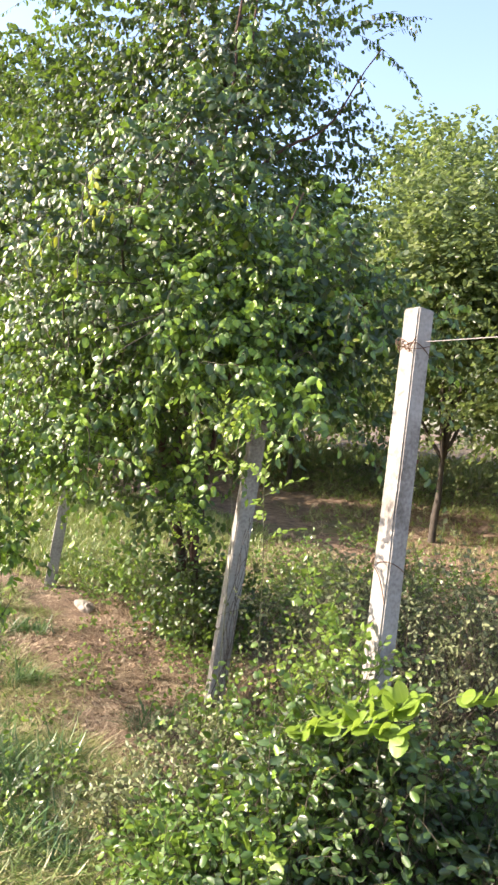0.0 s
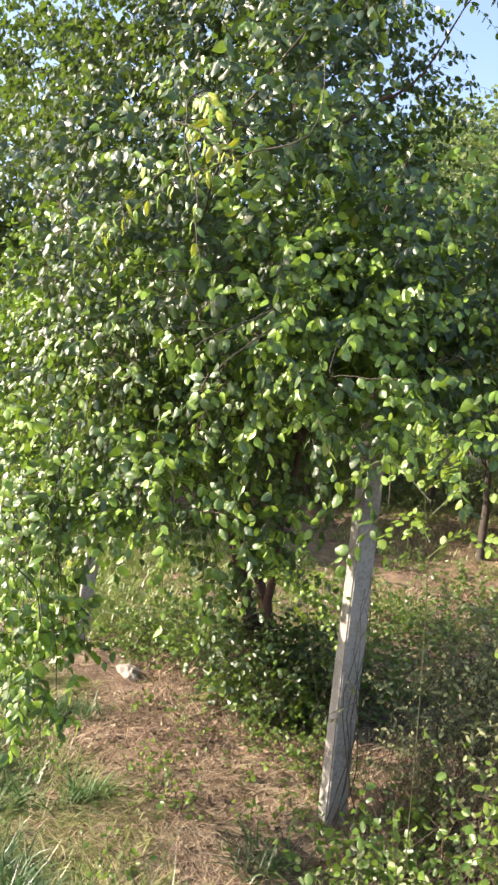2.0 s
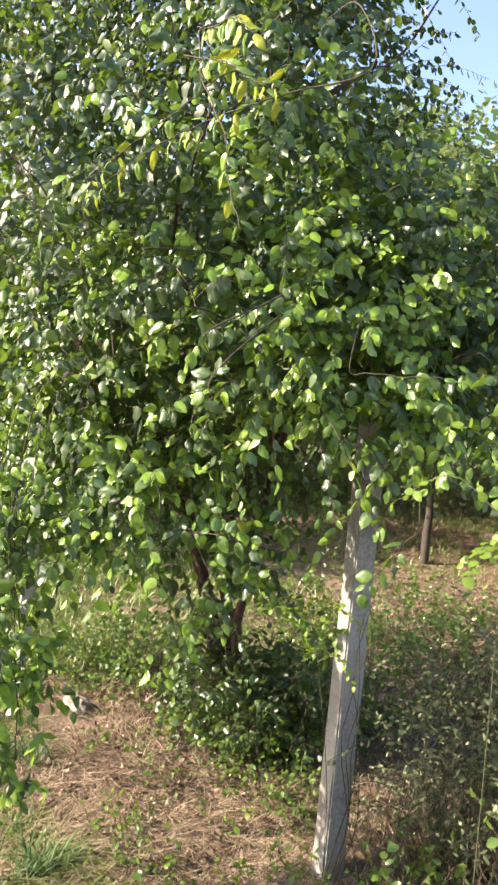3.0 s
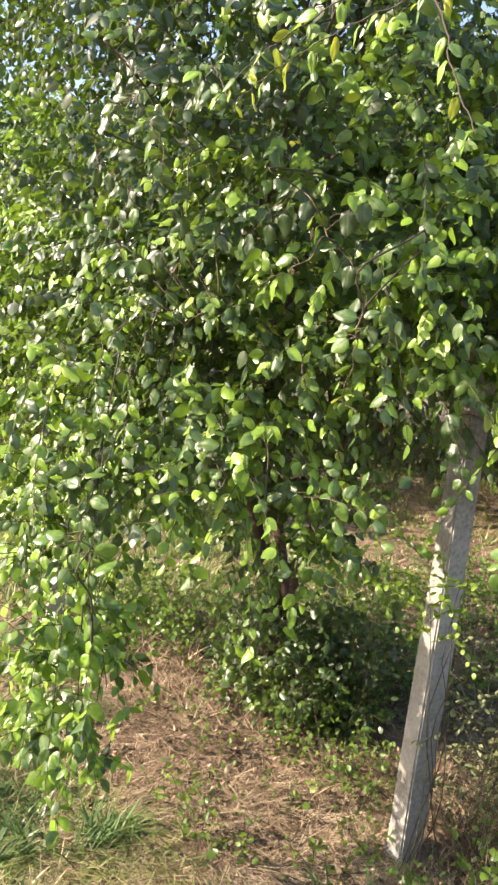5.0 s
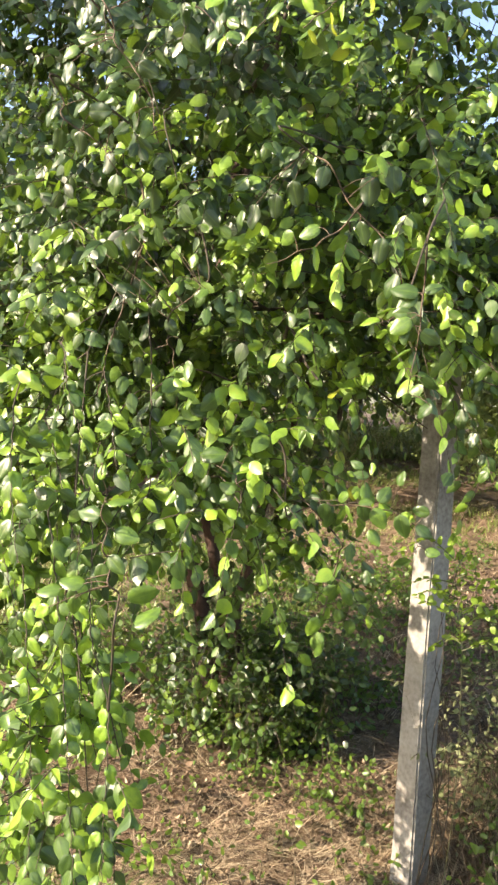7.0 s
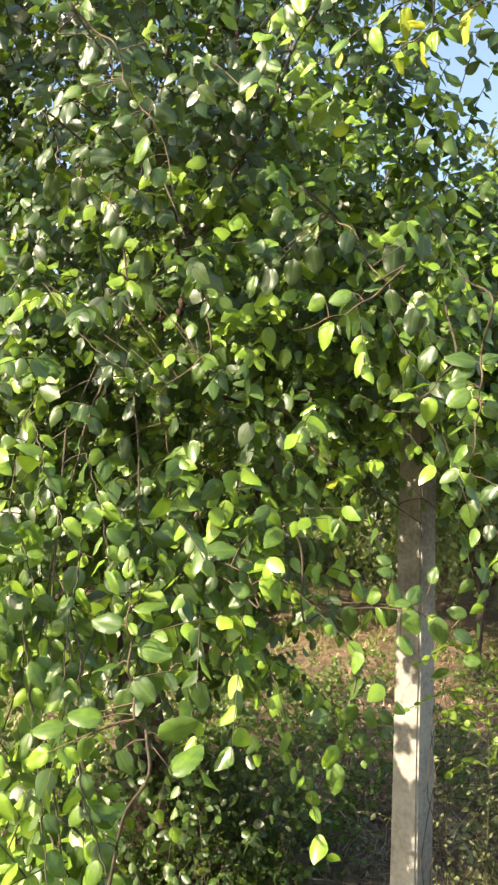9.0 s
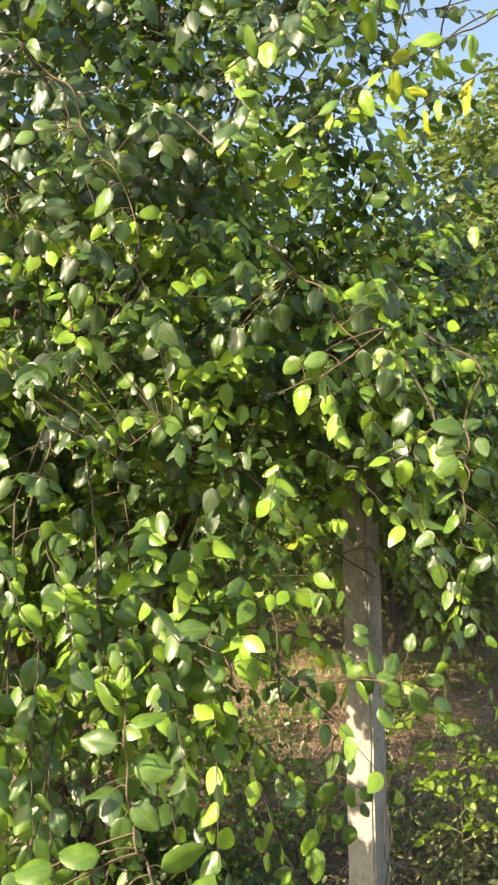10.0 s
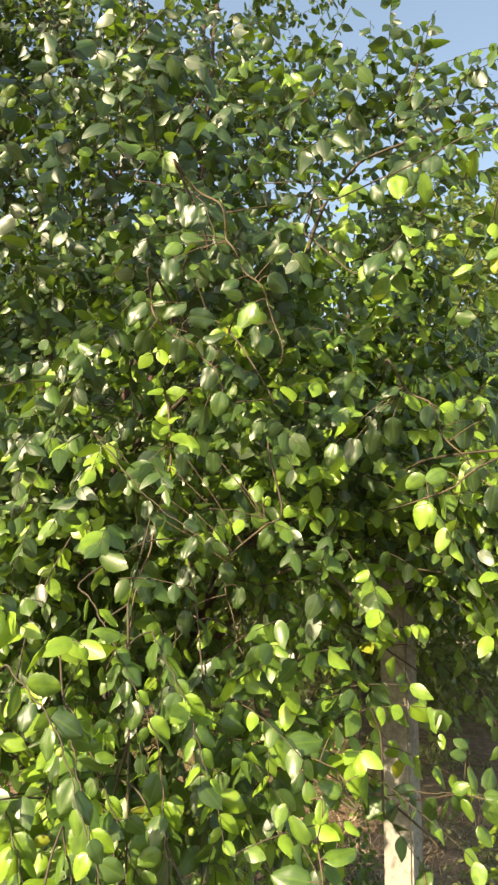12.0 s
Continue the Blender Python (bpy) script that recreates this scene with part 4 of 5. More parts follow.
def sprig(points, count, size, kinds=(0, 1, 2, 3), fruit=0, stem=0.0016, hang=0.6, slim=1.0):
    """A zigzag shoot of the jujube tree with its leaves in two rows, each a part of the branch."""
    k = 3 * count
    p = spline(points, k)
    zig = np.where((np.arange(k) // 3) % 2 == 0, 1.0, -1.0)[:, None]
    T = unit(np.gradient(p, axis=0))
    S = unit(np.cross(T, np.array([0.15, -1.0, 0.1])))
    p = p + S * zig * 0.0013
    root = nearest_limb(p[0])
    gap = np.linalg.norm(root - p[0])
    lead = spline([root, root + (p[0] - root) * 0.4 - T[0] * gap * 0.12 + np.array([0, 0, 0.08 * gap]), p[0] - T[0] * gap * 0.2, p[0]], 14)[:-1]
    line = np.concatenate([lead, p])
    v, f = tubes([line], [np.linspace(stem * 1.1, stem * 0.5, len(line))], 6)
    branch = world_child(place("branch", mesh_of("branch", v, f, DARK_TWIG if stem < 0.003 else SHOOT), None, "pale brown shoot with oval leaves"), TREE)
    for i in range(count):
        j = min(k - 1, 3 * i + int(RNG.integers(0, 3)))
        side = 1.0 if i % 2 == 0 else -1.0
        a = unit(0.45 * T[j] + S[j] * side * 0.7 + np.array([0, 0, -1.25 * hang]) + RNG.normal(0, 0.25, 3))
        n = unit(np.array(SUN_TO) * 0.3 + np.array([0, -0.55, 0.4]) + RNG.normal(0, 0.5, 3))
        n = unit(n - a * np.dot(n, a))
        b = np.cross(n, a)
        sc = size * 0.9 * RNG.uniform(0.7, 1.15) * (1.0 - 0.25 * i / count)
        root = p[j] + a * 0.006
        m = Matrix(((a[0], b[0], n[0], root[0]), (a[1], b[1], n[1], root[1]), (a[2], b[2], n[2], root[2]), (0, 0, 0, 1)))
        leaf = new("leaf", LEAF_KINDS[kinds[int(RNG.integers(len(kinds)))]])
        leaf.parent = branch
        leaf.matrix_basis = m @ Matrix.Diagonal((sc, sc * slim * RNG.uniform(0.82, 1.08), sc, 1))
    for _ in range(fruit):
        j = int(RNG.integers(3, k))
        o = new("fruit", FRUIT)
        o.parent = branch
        o.location = p[j] + np.array([RNG.normal(0, 0.008), RNG.normal(0, 0.008), -0.012])


def spray(depth, stem, foliage, foot=None):
    """A shoot at the crown's face whose leaves are set one by one: (x, z, length, way of the tip in degrees, kind)."""
    p = spline([(x, depth, z) for x, z in stem], 6 * len(stem))
    p[:, 1] += 0.012 * np.sin(np.arange(len(p)) * 0.7)
    T = unit(np.gradient(p, axis=0))
    root = nearest_limb(p[0]) if foot is None else np.array(foot)
    gap = np.linalg.norm(root - p[0])
    lead = spline([root, root + (p[0] - root) * 0.4 + np.array([0, 0, 0.08 * gap]), p[0] - T[0] * gap * 0.2, p[0]], 14)[:-1]
    v, f = tubes([np.concatenate([lead, p[:1]])], [np.linspace(0.003, 0.0019, 14)], 5)
    world_child(place("twig", mesh_of("twig", v, f, DARK_TWIG)), TREE)
    bark = [tubes([p], [np.linspace(0.0019, 0.0008, len(p))], 6)]
    spots = []
    for x, z, length, way, kind in foliage:
        a = unit(np.array([math.cos(radians(way)), RNG.normal(0, 0.22), math.sin(radians(way))]))
        n = np.array([-0.1, -1.0, 0.45]) + RNG.normal(0, 0.5, 3)
        n = unit(n - a * np.dot(n, a))
        b = np.cross(n, a)
        base = np.array([x, depth + RNG.normal(0, 0.012), z]) - a * length * 0.5
        j = int(np.argmin(np.linalg.norm(p - base, axis=1)))
        bark.append(tubes([spline([p[j], 0.5 * (p[j] + base) + np.array([0, 0, 0.004]), base + a * 0.004], 5)], [np.linspace(0.0011, 0.0007, 5)], 4))
        spots.append((Matrix(((a[0], b[0], n[0], base[0]), (a[1], b[1], n[1], base[1]), (a[2], b[2], n[2], base[2]), (0, 0, 0, 1))) @ Matrix.Diagonal((length, length * RNG.uniform(0.84, 1.04), length, 1)), kind))
    v, f, _ = join([(v, f, v) for v, f in bark])
    branch = world_child(place("branch", mesh_of("branch", v, f, SHOOT), None, "pale brown shoot with oval leaves"), TREE)
    for m, kind in spots:
        leaf = new("leaf", LEAF_KINDS[kind])
        leaf.parent = branch
        leaf.matrix_basis = m


BRIGHT, DEEP, YOUNG = (1, 2, 3, 4), (0, 1, 2, 3), (4, 5, 7, 8)
# shade put into leaf colour: shoots hanging in part shade take darker kinds
spray(2.67, [(-2.538, 2.081), (-2.483, 2.043), (-2.439, 1.967), (-2.374, 1.909), (-2.331, 1.850), (-2.308, 1.766)],
      [(-2.643, 1.936, 0.055, 257, 1), (-2.599, 1.962, 0.053, 267, 0), (-2.557, 1.988, 0.055, 282, 0), (-2.678, 1.933, 0.049, 253, 3), (-2.570, 2.067, 0.041, 203, 2), (-2.580, 2.032, 0.032, 193, 1), (-2.495, 2.017, 0.048, 262, 0), (-2.471, 1.966, 0.046, 252, 1), (-2.402, 2.001, 0.064, 271, 0), (-2.349, 2.014, 0.057, 280, 1), (-2.366, 1.866, 0.056, 263, 0), (-2.438, 1.943, 0.045, 193, 3), (-2.406, 1.902, 0.052, 281, 0), (-2.341, 1.797, 0.054, 237, 2), (-2.294, 1.740, 0.044, 291, 1)])
spray(2.585, [(-2.428, 1.909), (-2.477, 1.869), (-2.517, 1.850), (-2.585, 1.823)],
      [(-2.529, 1.820, 0.056, 252, 5), (-2.482, 1.838, 0.053, 286, 4), (-2.503, 1.890, 0.048, 207, 4), (-2.547, 1.873, 0.040, 217, 4)])
spray(2.66, [(-2.310, 1.764), (-2.327, 1.737), (-2.363, 1.715)],
      [(-2.345, 1.752, 0.043, 187, 5), (-2.376, 1.725, 0.046, 193, 5), (-2.327, 1.705, 0.050, 263, 5)])
spray(2.5, [(-2.266, 1.794), (-2.268, 1.729), (-2.268, 1.692), (-2.273, 1.646), (-2.282, 1.574)],
      [(-2.300, 1.765, 0.055, 172, 3), (-2.250, 1.774, 0.037, 27, 3), (-2.296, 1.745, 0.046, 217, 3), (-2.305, 1.723, 0.032, 182, 3), (-2.303, 1.700, 0.046, 217, 4), (-2.296, 1.682, 0.032, 270, 3), (-2.300, 1.653, 0.044, 205, 4), (-2.300, 1.609, 0.038, 227, 4), (-2.246, 1.679, 0.045, 331, 2), (-2.244, 1.593, 0.045, 316, 2), (-2.280, 1.566, 0.025, 265, 4), (-2.251, 1.548, 0.041, 216, 2)])
spray(2.76, [(-2.512, 1.299), (-2.448, 1.317), (-2.351, 1.321), (-2.298, 1.313), (-2.260, 1.283), (-2.244, 1.247)],
      [(-2.422, 1.352, 0.047, 111, 3), (-2.362, 1.356, 0.047, 91, 4), (-2.325, 1.352, 0.045, 61, 3), (-2.293, 1.392, 0.037, 81, 3), (-2.413, 1.293, 0.050, 265, 4), (-2.372, 1.299, 0.055, 271, 2), (-2.332, 1.301, 0.052, 302, 4), (-2.281, 1.287, 0.057, 285, 3), (-2.340, 1.256, 0.043, 312, 4), (-2.444, 1.284, 0.042, 262, 3), (-2.390, 1.415, 0.033, 153, 3), (-2.382, 1.391, 0.037, 172, 3), (-2.244, 1.322, 0.040, 173, 3), (-2.233, 1.282, 0.042, 332, 2), (-2.212, 1.235, 0.034, 3, 4), (-2.276, 1.210, 0.040, 202, 3), (-2.491, 1.328, 0.041, 181, 2), (-2.550, 1.293, 0.048, 230, 3)])
spray(2.83, [(-2.425, 1.199), (-2.432, 1.144), (-2.445, 1.080), (-2.461, 0.974), (-2.471, 0.931)],
      [(-2.432, 1.152, 0.053, 241, 3), (-2.439, 1.091, 0.060, 245, 4), (-2.446, 1.037, 0.053, 261, 4), (-2.471, 1.015, 0.053, 250, 5), (-2.463, 0.973, 0.063, 266, 4), (-2.503, 1.088, 0.050, 201, 3), (-2.392, 1.098, 0.051, 303, 4), (-2.364, 1.099, 0.041, 313, 2), (-2.360, 1.062, 0.033, 317, 1), (-2.521, 0.960, 0.039, 203, 3), (-2.418, 1.044, 0.037, 261, 3), (-2.390, 1.013, 0.042, 266, 3)])
spray(2.26, [(-2.729, 1.185), (-2.746, 1.218), (-2.757, 1.264), (-2.763, 1.311), (-2.767, 1.359), (-2.769, 1.421)],
      [(-2.769, 1.407, 0.029, 88, 5), (-2.795, 1.382, 0.039, 134, 4), (-2.741, 1.360, 0.048, 22, 4), (-2.798, 1.331, 0.049, 172, 3), (-2.732, 1.297, 0.050, 352, 4), (-2.796, 1.271, 0.048, 192, 3), (-2.737, 1.248, 0.043, 319, 3), (-2.765, 1.227, 0.040, 261, 3), (-2.808, 1.216, 0.048, 168, 4), (-2.689, 1.195, 0.059, 17, 4), (-2.674, 1.171, 0.057, 51, 4), (-2.753, 1.155, 0.041, 295, 2), (-2.805, 1.169, 0.036, 268, 4), (-2.874, 1.149, 0.041, 211, 5), (-2.863, 1.189, 0.045, 181, 4), (-2.782, 1.424, 0.025, 104, 4)], (-2.8, 2.4, 0.92))
spray(2.5, [(-2.998, 2.369), (-2.930, 2.312), (-2.913, 2.250), (-2.879, 2.204), (-2.837, 2.149), (-2.809, 2.064), (-2.812, 2.039)],
      [(-3.010, 2.186, 0.051, 269, 1), (-2.948, 2.216, 0.038, 321, 1), (-2.917, 2.227, 0.038, 264, 0), (-2.975, 2.257, 0.044, 1, 3), (-3.006, 2.229, 0.038, 219, 4), (-2.823, 2.335, 0.032, 182, 2), (-2.875, 2.123, 0.054, 236, 4), (-2.835, 2.073, 0.041, 262, 4), (-2.859, 2.083, 0.040, 269, 0), (-2.823, 2.242, 0.031, 218, 3), (-2.880, 2.303, 0.048, 330, 0), (-2.988, 2.295, 0.046, 255, 1), (-2.906, 2.170, 0.039, 218, 2), (-2.824, 2.175, 0.045, 331, 0)])
spray(2.52, [(-3.038, 2.155), (-3.025, 2.103), (-2.969, 2.069), (-2.932, 2.039), (-2.895, 1.985)],
      [(-2.906, 1.967, 0.044, 264, 3), (-2.928, 2.014, 0.049, 253, 0), (-2.982, 2.048, 0.045, 269, 0), (-3.013, 2.002, 0.039, 240, 3), (-2.925, 2.078, 0.044, 181, 0), (-3.042, 2.062, 0.049, 250, 1), (-2.947, 2.116, 0.049, 1, 1), (-2.997, 2.130, 0.049, 208, 2), (-2.898, 2.035, 0.027, 24, 3), (-3.060, 2.113, 0.049, 235, 2)])
spray(2.75, [(-2.783, 1.798), (-2.853, 1.728), (-2.855, 1.672), (-2.842, 1.639), (-2.825, 1.573)],
      [(-2.784, 1.769, 0.047, 242, 3), (-2.806, 1.858, 0.036, 262, 4), (-2.857, 1.879, 0.048, 176, 4), (-2.851, 1.700, 0.048, 292, 2), (-2.830, 1.656, 0.044, 253, 1), (-2.952, 1.896, 0.048, 274, 0), (-2.985, 1.878, 0.058, 269, 0), (-2.896, 1.909, 0.047, 269, 1), (-2.924, 1.603, 0.049, 274, 0), (-2.974, 1.792, 0.069, 341, 2), (-2.907, 1.794, 0.052, 317, 3), (-3.053, 1.870, 0.034, 273, 0), (-2.887, 1.744, 0.045, 254, 2), (-2.842, 1.534, 0.043, 248, 2), (-2.886, 1.522, 0.059, 217, 2), (-2.807, 1.486, 0.055, 2, 3), (-2.759, 1.512, 0.061, 2, 3)])
spray(2.66, [(-2.629, 1.335), (-2.640, 1.364), (-2.661, 1.383), (-2.723, 1.401)],
      [(-2.611, 1.390, 0.047, 83, 5), (-2.660, 1.349, 0.045, 152, 4), (-2.664, 1.324, 0.040, 212, 3), (-2.653, 1.429, 0.040, 273, 0), (-2.703, 1.417, 0.066, 12, 3), (-2.716, 1.352, 0.039, 252, 2)])
sprig([(-2.9, 2.5, 1.2), (-2.87, 2.45, 1.05), (-2.8, 2.4, 0.92), (-2.77, 2.34, 0.75), (-2.74, 2.28, 0.62)], 34, 0.054, (3, 4, 5), fruit=2)
sprig([(-3.0, 2.5, 1.25), (-2.94, 2.45, 1.05), (-2.84, 2.33, 0.8), (-2.78, 2.26, 0.6)], 30, 0.054, (3, 4, 5), fruit=1)
sprig([(-3.08, 2.5, 1.3), (-3.0, 2.42, 1.05), (-2.94, 2.36, 0.8), (-2.9, 2.3, 0.62)], 28, 0.054, (2, 3, 4, 5))
sprig([(-3.1, 2.7, 1.64), (-3.03, 2.6, 1.54), (-2.96, 2.55, 1.43)], 14, 0.054, (3, 4, 5))
sprig([(-2.98, 2.68, 1.58), (-2.92, 2.6, 1.48), (-2.88, 2.55, 1.38)], 12, 0.054, (3, 4, 5))
sprig([(-3.1, 2.65, 1.45), (-3.02, 2.58, 1.32), (-2.95, 2.52, 1.2)], 14, 0.054, (4, 5, 3))
sprig([(-2.95, 2.6, 1.2), (-2.9, 2.52, 1.05), (-2.86, 2.48, 0.92)], 14, 0.054, (3, 4, 5))
sprig([(-3.2, 2.6, 1.36), (-3.12, 2.5, 1.22), (-3.02, 2.42, 1.06)], 16, 0.056, (3, 4, 5), fruit=2)
sprig([(-3.3, 2.65, 1.2), (-3.2, 2.55, 1.08), (-3.1, 2.5, 0.95)], 16, 0.056, (2, 3, 4, 5))
sprig([(-2.95, 2.6, 1.38), (-2.93, 2.5, 1.25), (-2.9, 2.44, 1.1)], 12, 0.054, (3, 4, 5), fruit=1)
sprig([(-3.1, 2.5, 1.48), (-3.05, 2.42, 1.35), (-2.99, 2.36, 1.2)], 14, 0.056, (3, 4, 5))
sprig([(-2.65, 2.6, 2.46), (-2.58, 2.49, 2.45), (-2.54, 2.38, 2.43), (-2.51, 2.26, 2.38), (-2.5, 2.15, 2.32)], 18, 0.062, (0, 1, 2, 5), fruit=3)
sprig([(-1.99, 2.85, 1.81), (-1.88, 2.83, 1.8), (-1.79, 2.8, 1.8), (-1.7, 2.78, 1.78)], 8, 0.055, BRIGHT)
sprig([(-2.24, 2.3, 2.46), (-2.2, 2.25, 2.37), (-2.12, 2.19, 2.26), (-2.07, 2.16, 2.18), (-2.05, 2.13, 2.12), (-2.01, 2.1, 2.04), (-1.98, 2.08, 1.99)], 13, 0.048, (3, 4, 5, 7), slim=0.72, stem=0.0022)
sprig([(-1.98, 2.24, 2.3), (-2.1, 2.22, 2.27), (-2.24, 2.2, 2.22), (-2.37, 2.2, 2.16), (-2.46, 2.2, 2.1)], 24, 0.048, YOUNG, slim=0.62, hang=0.3)
sprig([(-2.22, 2.27, 2.42), (-2.11, 2.2, 2.36), (-2.03, 2.17, 2.3), (-1.97, 2.17, 2.28)], 18, 0.05, YOUNG, slim=0.68, hang=0.3)
sprig([(-2.26, 2.32, 2.36), (-2.38, 2.3, 2.28), (-2.47, 2.29, 2.22), (-2.56, 2.3, 2.15)], 11, 0.05, (4, 5, 7, 8), slim=0.75)
sprig([(-2.3, 2.4, 2.56), (-2.2, 2.3, 2.5), (-2.1, 2.2, 2.45), (-2.03, 2.15, 2.38)], 18, 0.05, YOUNG, slim=0.72)
sprig([(-2.93, 2.8, 1.75), (-2.89, 2.75, 1.55), (-2.88, 2.73, 1.47), (-2.86, 2.7, 1.36), (-2.86, 2.68, 1.28)], 9, 0.055, DEEP, fruit=2, stem=0.0026)
sprig([(-2.98, 2.85, 1.9), (-3.0, 2.8, 1.75), (-3.02, 2.78, 1.66), (-3.03, 2.75, 1.53)], 9, 0.055, DEEP, stem=0.003)
sprig([(-2.74, 2.85, 1.43), (-2.59, 2.79, 1.32), (-2.47, 2.74, 1.33), (-2.36, 2.68, 1.34)], 12, 0.058, (2, 3, 4))
sprig([(-3.18, 2.5, 1.52), (-3.1, 2.4, 1.46), (-3.04, 2.3, 1.36)], 10, 0.06, BRIGHT, fruit=2)
sprig([(-3.12, 2.75, 1.94), (-3.01, 2.68, 1.82), (-2.9, 2.6, 1.74)], 10, 0.056, DEEP)
sprig([(-3.06, 2.6, 2.41), (-2.97, 2.55, 2.36), (-2.93, 2.5, 2.24)], 9, 0.058, DEEP)
sprig([(-2.67, 2.5, 2.24), (-2.65, 2.4, 2.23), (-2.63, 2.3, 2.24)], 8, 0.06, (2, 4, 5))
sprig([(-1.86, 2.92, 1.36), (-1.92, 2.9, 1.27), (-1.98, 2.9, 1.19)], 8, 0.058, (3, 4, 5), hang=0.2)
sprig([(-2.1, 3.1, 1.66), (-2.0, 3.05, 1.57), (-1.94, 3.0, 1.48), (-1.96, 2.95, 1.36)], 13, 0.055, (3, 4, 5))
sprig([(-2.2, 3.05, 1.62), (-2.13, 3.0, 1.5), (-2.08, 2.95, 1.38)], 10, 0.055, BRIGHT)
sprig([(-2.25, 3.1, 1.85), (-2.1, 3.05, 1.78), (-1.98, 3.0, 1.74), (-1.88, 2.95, 1.8)], 12, 0.055, BRIGHT)


def lime_shoot(points, count, size, label, first=0.0, onto=None, kind=None):
    """A shoot with large bright leaves, each a part, that rises out of the shrub."""
    ob = onto or empty("lime_weed", points[0], label, "weeds")
    p = spline(points, 60)
    v, f = tubes([p], [np.linspace(0.0016, 0.0008, len(p))], 5)
    world_child(place("stem", mesh_of("stem", v, f, LIME_STEM)), ob)
    for i in range(count):
        j = min(59, int(60 * (first + (1 - first) * (i + 0.8) / count)))
        side = 1.0 if i % 2 == 0 else -1.0
        t = unit(p[j] - p[j - 2])
        a = unit(0.6 * t + np.array([0.8, 0.55, 0.1]) * side * 0.5 + np.array([0, 0, 0.05]) + RNG.normal(0, 0.2, 3))
        n = unit(np.array([-0.35, -0.45, 0.8]) + RNG.normal(0, 0.25, 3))
        n = unit(n - a * np.dot(n, a))
        b = np.cross(n, a)
        sc = size * RNG.uniform(0.75, 1.15)
        m = Matrix(((a[0], b[0], n[0], p[j][0]), (a[1], b[1], n[1], p[j][1]), (a[2], b[2], n[2], p[j][2]), (0, 0, 0, 1)))
        leaf = new("leaf", kind or LIME_KIND)
        leaf.parent = ob
        leaf.matrix_parent_inverse = Matrix.Translation(ob.location).inverted()
        leaf.matrix_basis = m @ Matrix.Diagonal((sc, sc * 1.15, sc, 1))
    return ob


LIME_STEM = mottled("green_stem", [(0.3, (0.04, 0.05, 0.02)), (0.7, (0.09, 0.09, 0.04))], 50, 0.6, 0.2)
LIME_KIND = near_leaf(4, 0.35, LIME_LEAF)

LIME = lime_shoot([(-1.0, 2.45, 0.1), (-1.12, 2.32, 0.58), (-1.0, 2.29, 0.66), (-0.84, 2.28, 0.75), (-0.66, 2.28, 0.86)], 30, 0.06, "arching shoots of bright green leaves over a dark shrub", 0.4)
lime_shoot([(-1.0, 2.45, 0.1), (-1.04, 2.36, 0.6), (-0.94, 2.36, 0.72), (-0.8, 2.36, 0.8), (-0.68, 2.38, 0.84)], 24, 0.055, "", 0.4, LIME)
lime_shoot([(-0.95, 2.4, 0.2), (-0.9, 2.3, 0.66), (-0.78, 2.24, 0.76), (-0.66, 2.22, 0.79)], 16, 0.06, "", 0.5, LIME)
lime_shoot([(-0.8, 2.4, 0.3), (-0.74, 2.3, 0.75), (-0.68, 2.27, 0.86)], 8, 0.07, "", 0.6, LIME)
lime_shoot([(-1.12, 2.2, 0.1), (-1.1, 2.1, 0.3), (-1.0, 2.05, 0.38), (-0.9, 2.03, 0.4)], 8, 0.06, "broad-leaved shoot low in the shrub", 0.4)
lime_shoot([(-0.62, 2.4, 0.4), (-0.60, 2.3, 0.8), (-0.55, 2.28, 0.91), (-0.47, 2.26, 0.94), (-0.40, 2.25, 0.97)], 10, 0.055, "thin shoot of bright leaves above the shrub", 0.5)
SAPLING = lime_shoot([(-1.60, 2.66, 0.0), (-1.57, 2.62, 0.6), (-1.56, 2.58, 1.2), (-1.54, 2.45, 1.5), (-1.52, 2.4, 1.68)], 16, 0.025, "thin sapling with feathery lime-green fronds", 0.75)
for k in range(9):
    a = 2.4 * k + RNG.uniform(-0.5, 0.5)
    root = np.array((-1.55 + 0.003 * k, 2.55 - 0.016 * k, 1.34 + 0.036 * k))
    out = np.array((math.cos(a), math.sin(a), 0.0)) * RNG.uniform(0.1, 0.27)
    lime_shoot([tuple(root), tuple(root + out * 0.5 + np.array((0, 0, RNG.uniform(0.03, 0.1)))), tuple(root + out + np.array((0, 0, RNG.uniform(-0.03, 0.12))))], 15, 0.022, "", 0.1, SAPLING)

LOW_SAPLING = lime_shoot([(-1.26, 2.5, 0.0), (-1.25, 2.42, 0.5), (-1.24, 2.34, 1.1), (-1.23, 2.28, 1.36), (-1.22, 2.26, 1.5)], 10, 0.024, "slim young sapling with yellow-green leaves beside the posts", 0.75)
for k in range(5):
    a = 2.4 * k + RNG.uniform(-0.5, 0.5)
    root = np.array((-1.24, 2.33 - 0.012 * k, 1.2 + 0.05 * k))
    out = np.array((math.cos(a), math.sin(a), 0.0)) * RNG.uniform(0.06, 0.15)
    lime_shoot([tuple(root), tuple(root + out * 0.5 + np.array((0, 0, 0.04))), tuple(root + out + np.array((0, 0, RNG.uniform(-0.02, 0.08))))], 11, 0.021, "", 0.1, LOW_SAPLING)

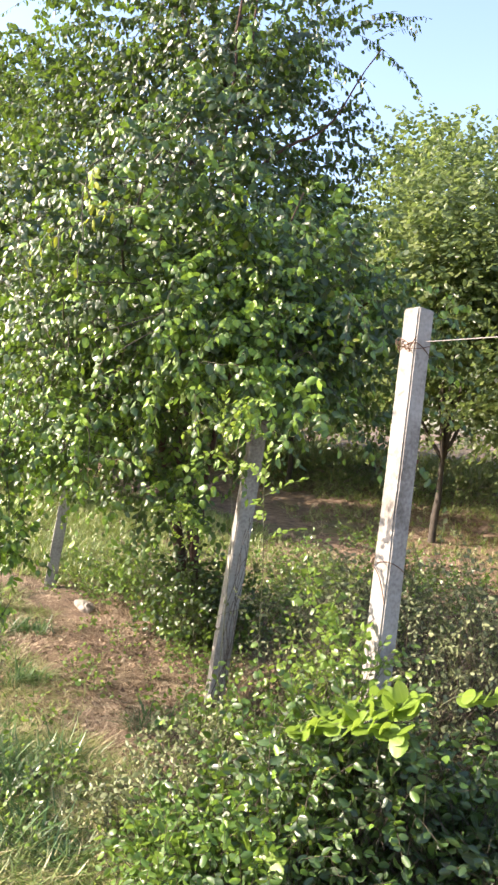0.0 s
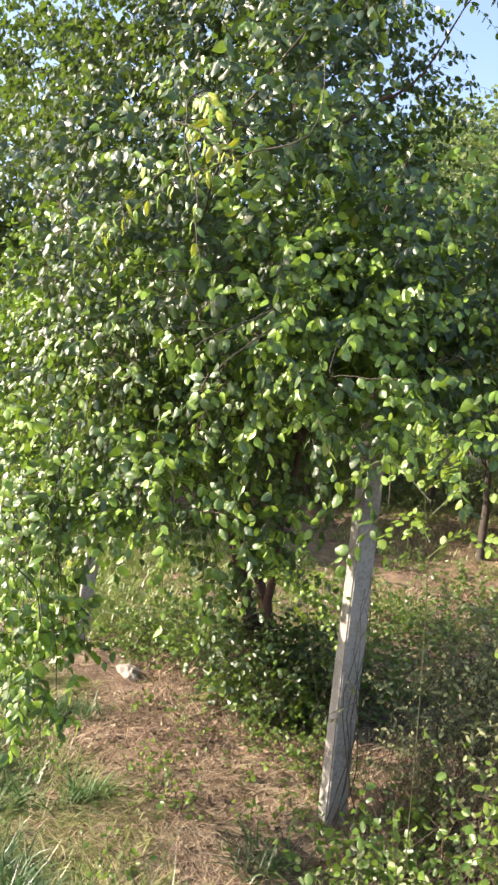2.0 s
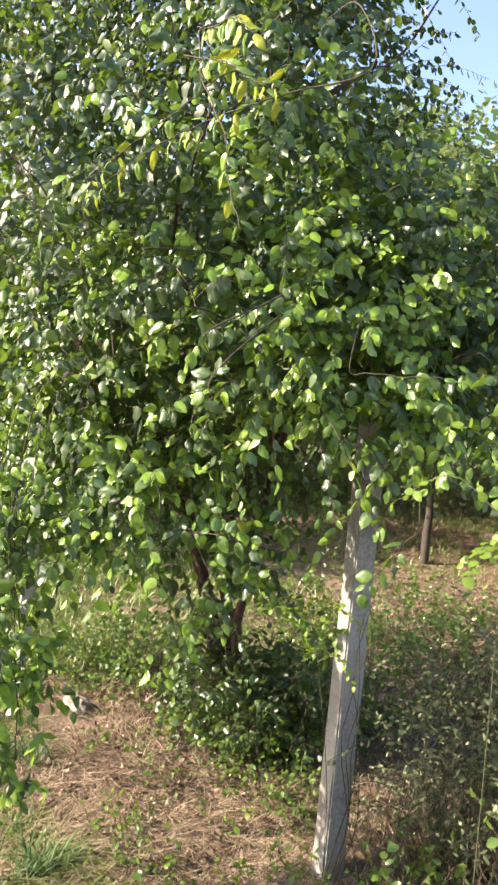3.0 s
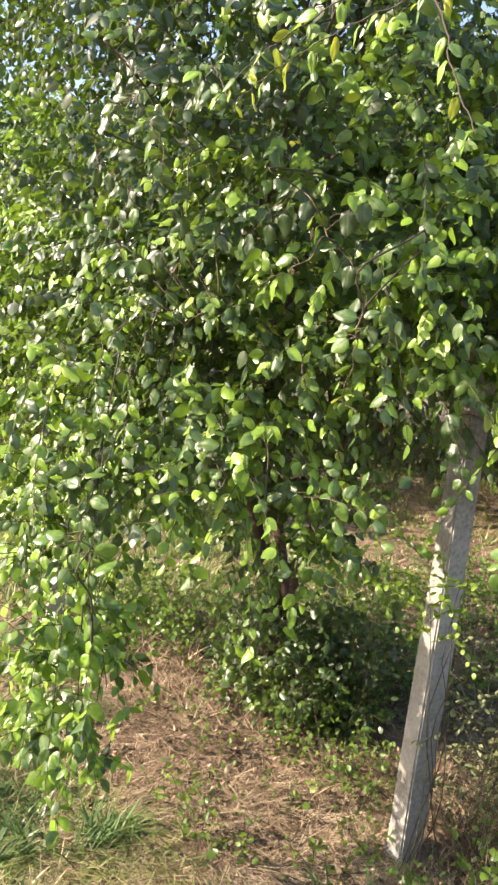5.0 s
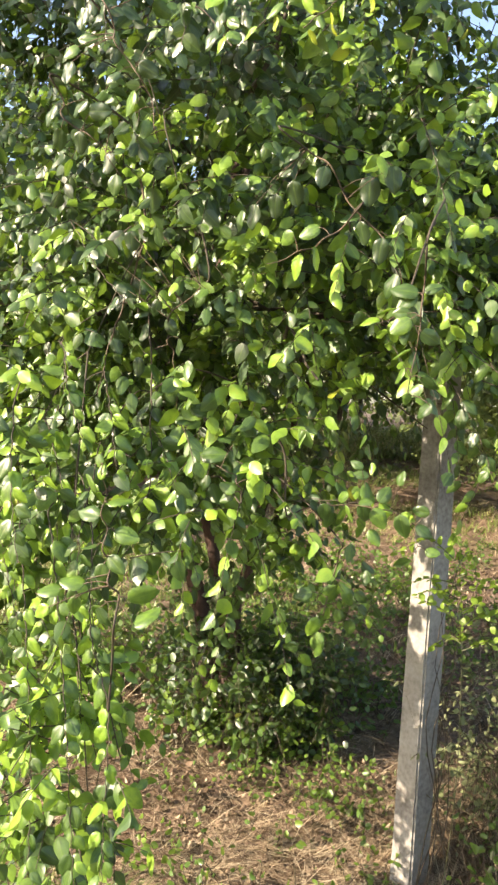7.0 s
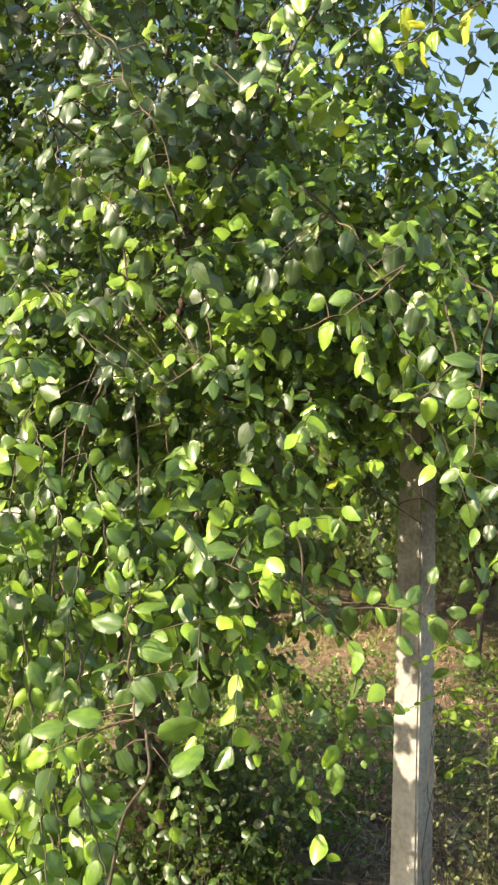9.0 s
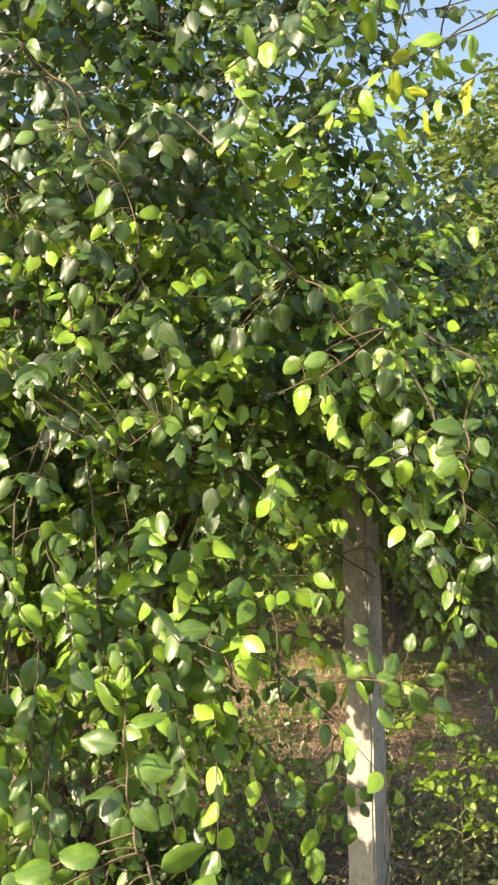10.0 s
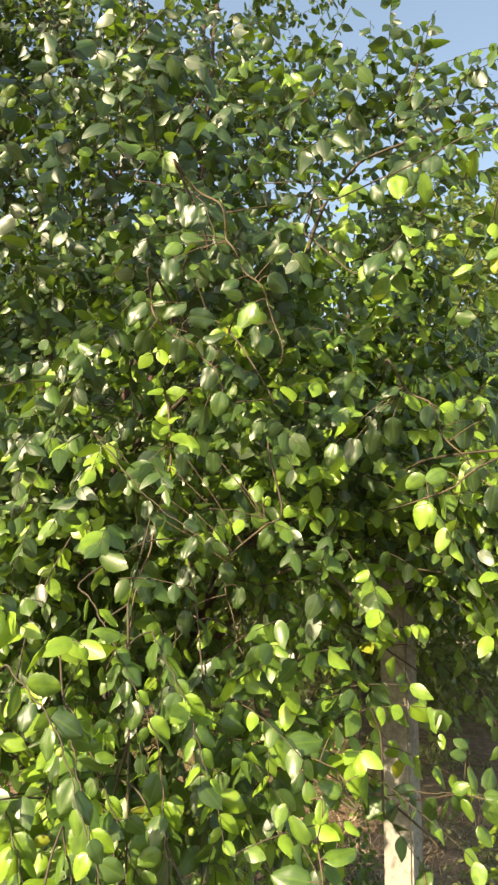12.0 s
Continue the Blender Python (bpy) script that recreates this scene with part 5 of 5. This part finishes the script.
FINE_KIND = near_leaf(5, 0.5, LIME_LEAF)
FINE_WEED = lime_shoot([(-2.12, 3.2, 0.0), (-2.1, 3.12, 0.5), (-2.12, 3.0, 0.95), (-2.15, 2.95, 1.2)], 10, 0.02, "wiry weed with fine small leaves beside a post", 0.75, None, FINE_KIND)
for k in range(13):
    a = 2.4 * k + RNG.uniform(-0.5, 0.5)
    root = np.array((-2.12 - 0.003 * k, 3.0 - 0.006 * k, 0.95 + 0.02 * k))
    out = np.array((math.cos(a), 0.6 * math.sin(a), 0.0)) * RNG.uniform(0.08, 0.2)
    lime_shoot([tuple(root), tuple(root + out * 0.5 + np.array((0, 0, RNG.uniform(0.0, 0.05)))), tuple(root + out + np.array((0, 0, RNG.uniform(-0.07, 0.07))))], 12, 0.02, "", 0.1, FINE_WEED, FINE_KIND)

# ---------- small things ----------


def pale_stone():
    bm = bmesh.new()
    bmesh.ops.create_icosphere(bm, subdivisions=3, radius=0.055)
    for v in bm.verts:
        v.co = Vector((v.co.x * 1.3, v.co.y * 0.9, v.co.z * 0.7)) * (1 + 0.7 * noise.noise(v.co * 22) + 0.25 * noise.noise(v.co * 60))
    me = bpy.data.meshes.new("stone")
    bm.to_mesh(me)
    bm.free()
    me.materials.append(STONE)
    ob = place("stone", me, None, "pale rough stone lying on dry soil")
    ob["category"] = "stone"
    ob.location = (-3.93, 4.12, 0.03)


pale_stone()


def dead_vines():
    """Dry vine stems that lean on the middle post."""
    vine = empty("dead_vine", (-2.16, 3.42, 0), "dry dark vine stems clinging to a concrete post", "vine")
    for k in range(5):
        x = -2.16 + 0.06 * RNG.uniform(-0.6, 1.1)
        pts = [(x + RNG.normal(0, 0.05), 3.42 + RNG.normal(0, 0.03), 0.0)]
        for z in (0.25, 0.5, 0.75, 0.75 + 0.4 * RNG.uniform(0, 1)):
            pts.append((x + RNG.normal(0.01, 0.025), 3.425 + 0.105 * z + RNG.normal(0, 0.008), z))
        world_child(place("vine_stem", limb_mesh("vine_stem", pts, 0.0028, 0.0012, DARK_TWIG, 5, 12, 0.004)), vine)


dead_vines()


def red_basket():
    """A faded red plastic basket far off on the grass."""
    bm = bmesh.new()
    seg = 20
    rings = [(0.15, 0.0), (0.19, 0.24), (0.205, 0.25), (0.18, 0.24), (0.14, 0.015)]
    vs = [[bm.verts.new((r * math.cos(a), r * math.sin(a), z)) for a in np.arange(seg) * 2 * math.pi / seg] for r, z in rings]
    for a, b in zip(vs, vs[1:]):
        for j in range(seg):
            bm.faces.new((a[j], a[(j + 1) % seg], b[(j + 1) % seg], b[j]))
    bm.faces.new(vs[-1])
    me = bpy.data.meshes.new("basket")
    bm.to_mesh(me)
    bm.free()
    me.materials.append(RED)
    ob = empty("basket", (-6.1, 15.0, float(ground_z(-6.1, 15.0))), "faded red plastic basket on the far grass", "basket")
    place("bowl", me, ob)


red_basket()
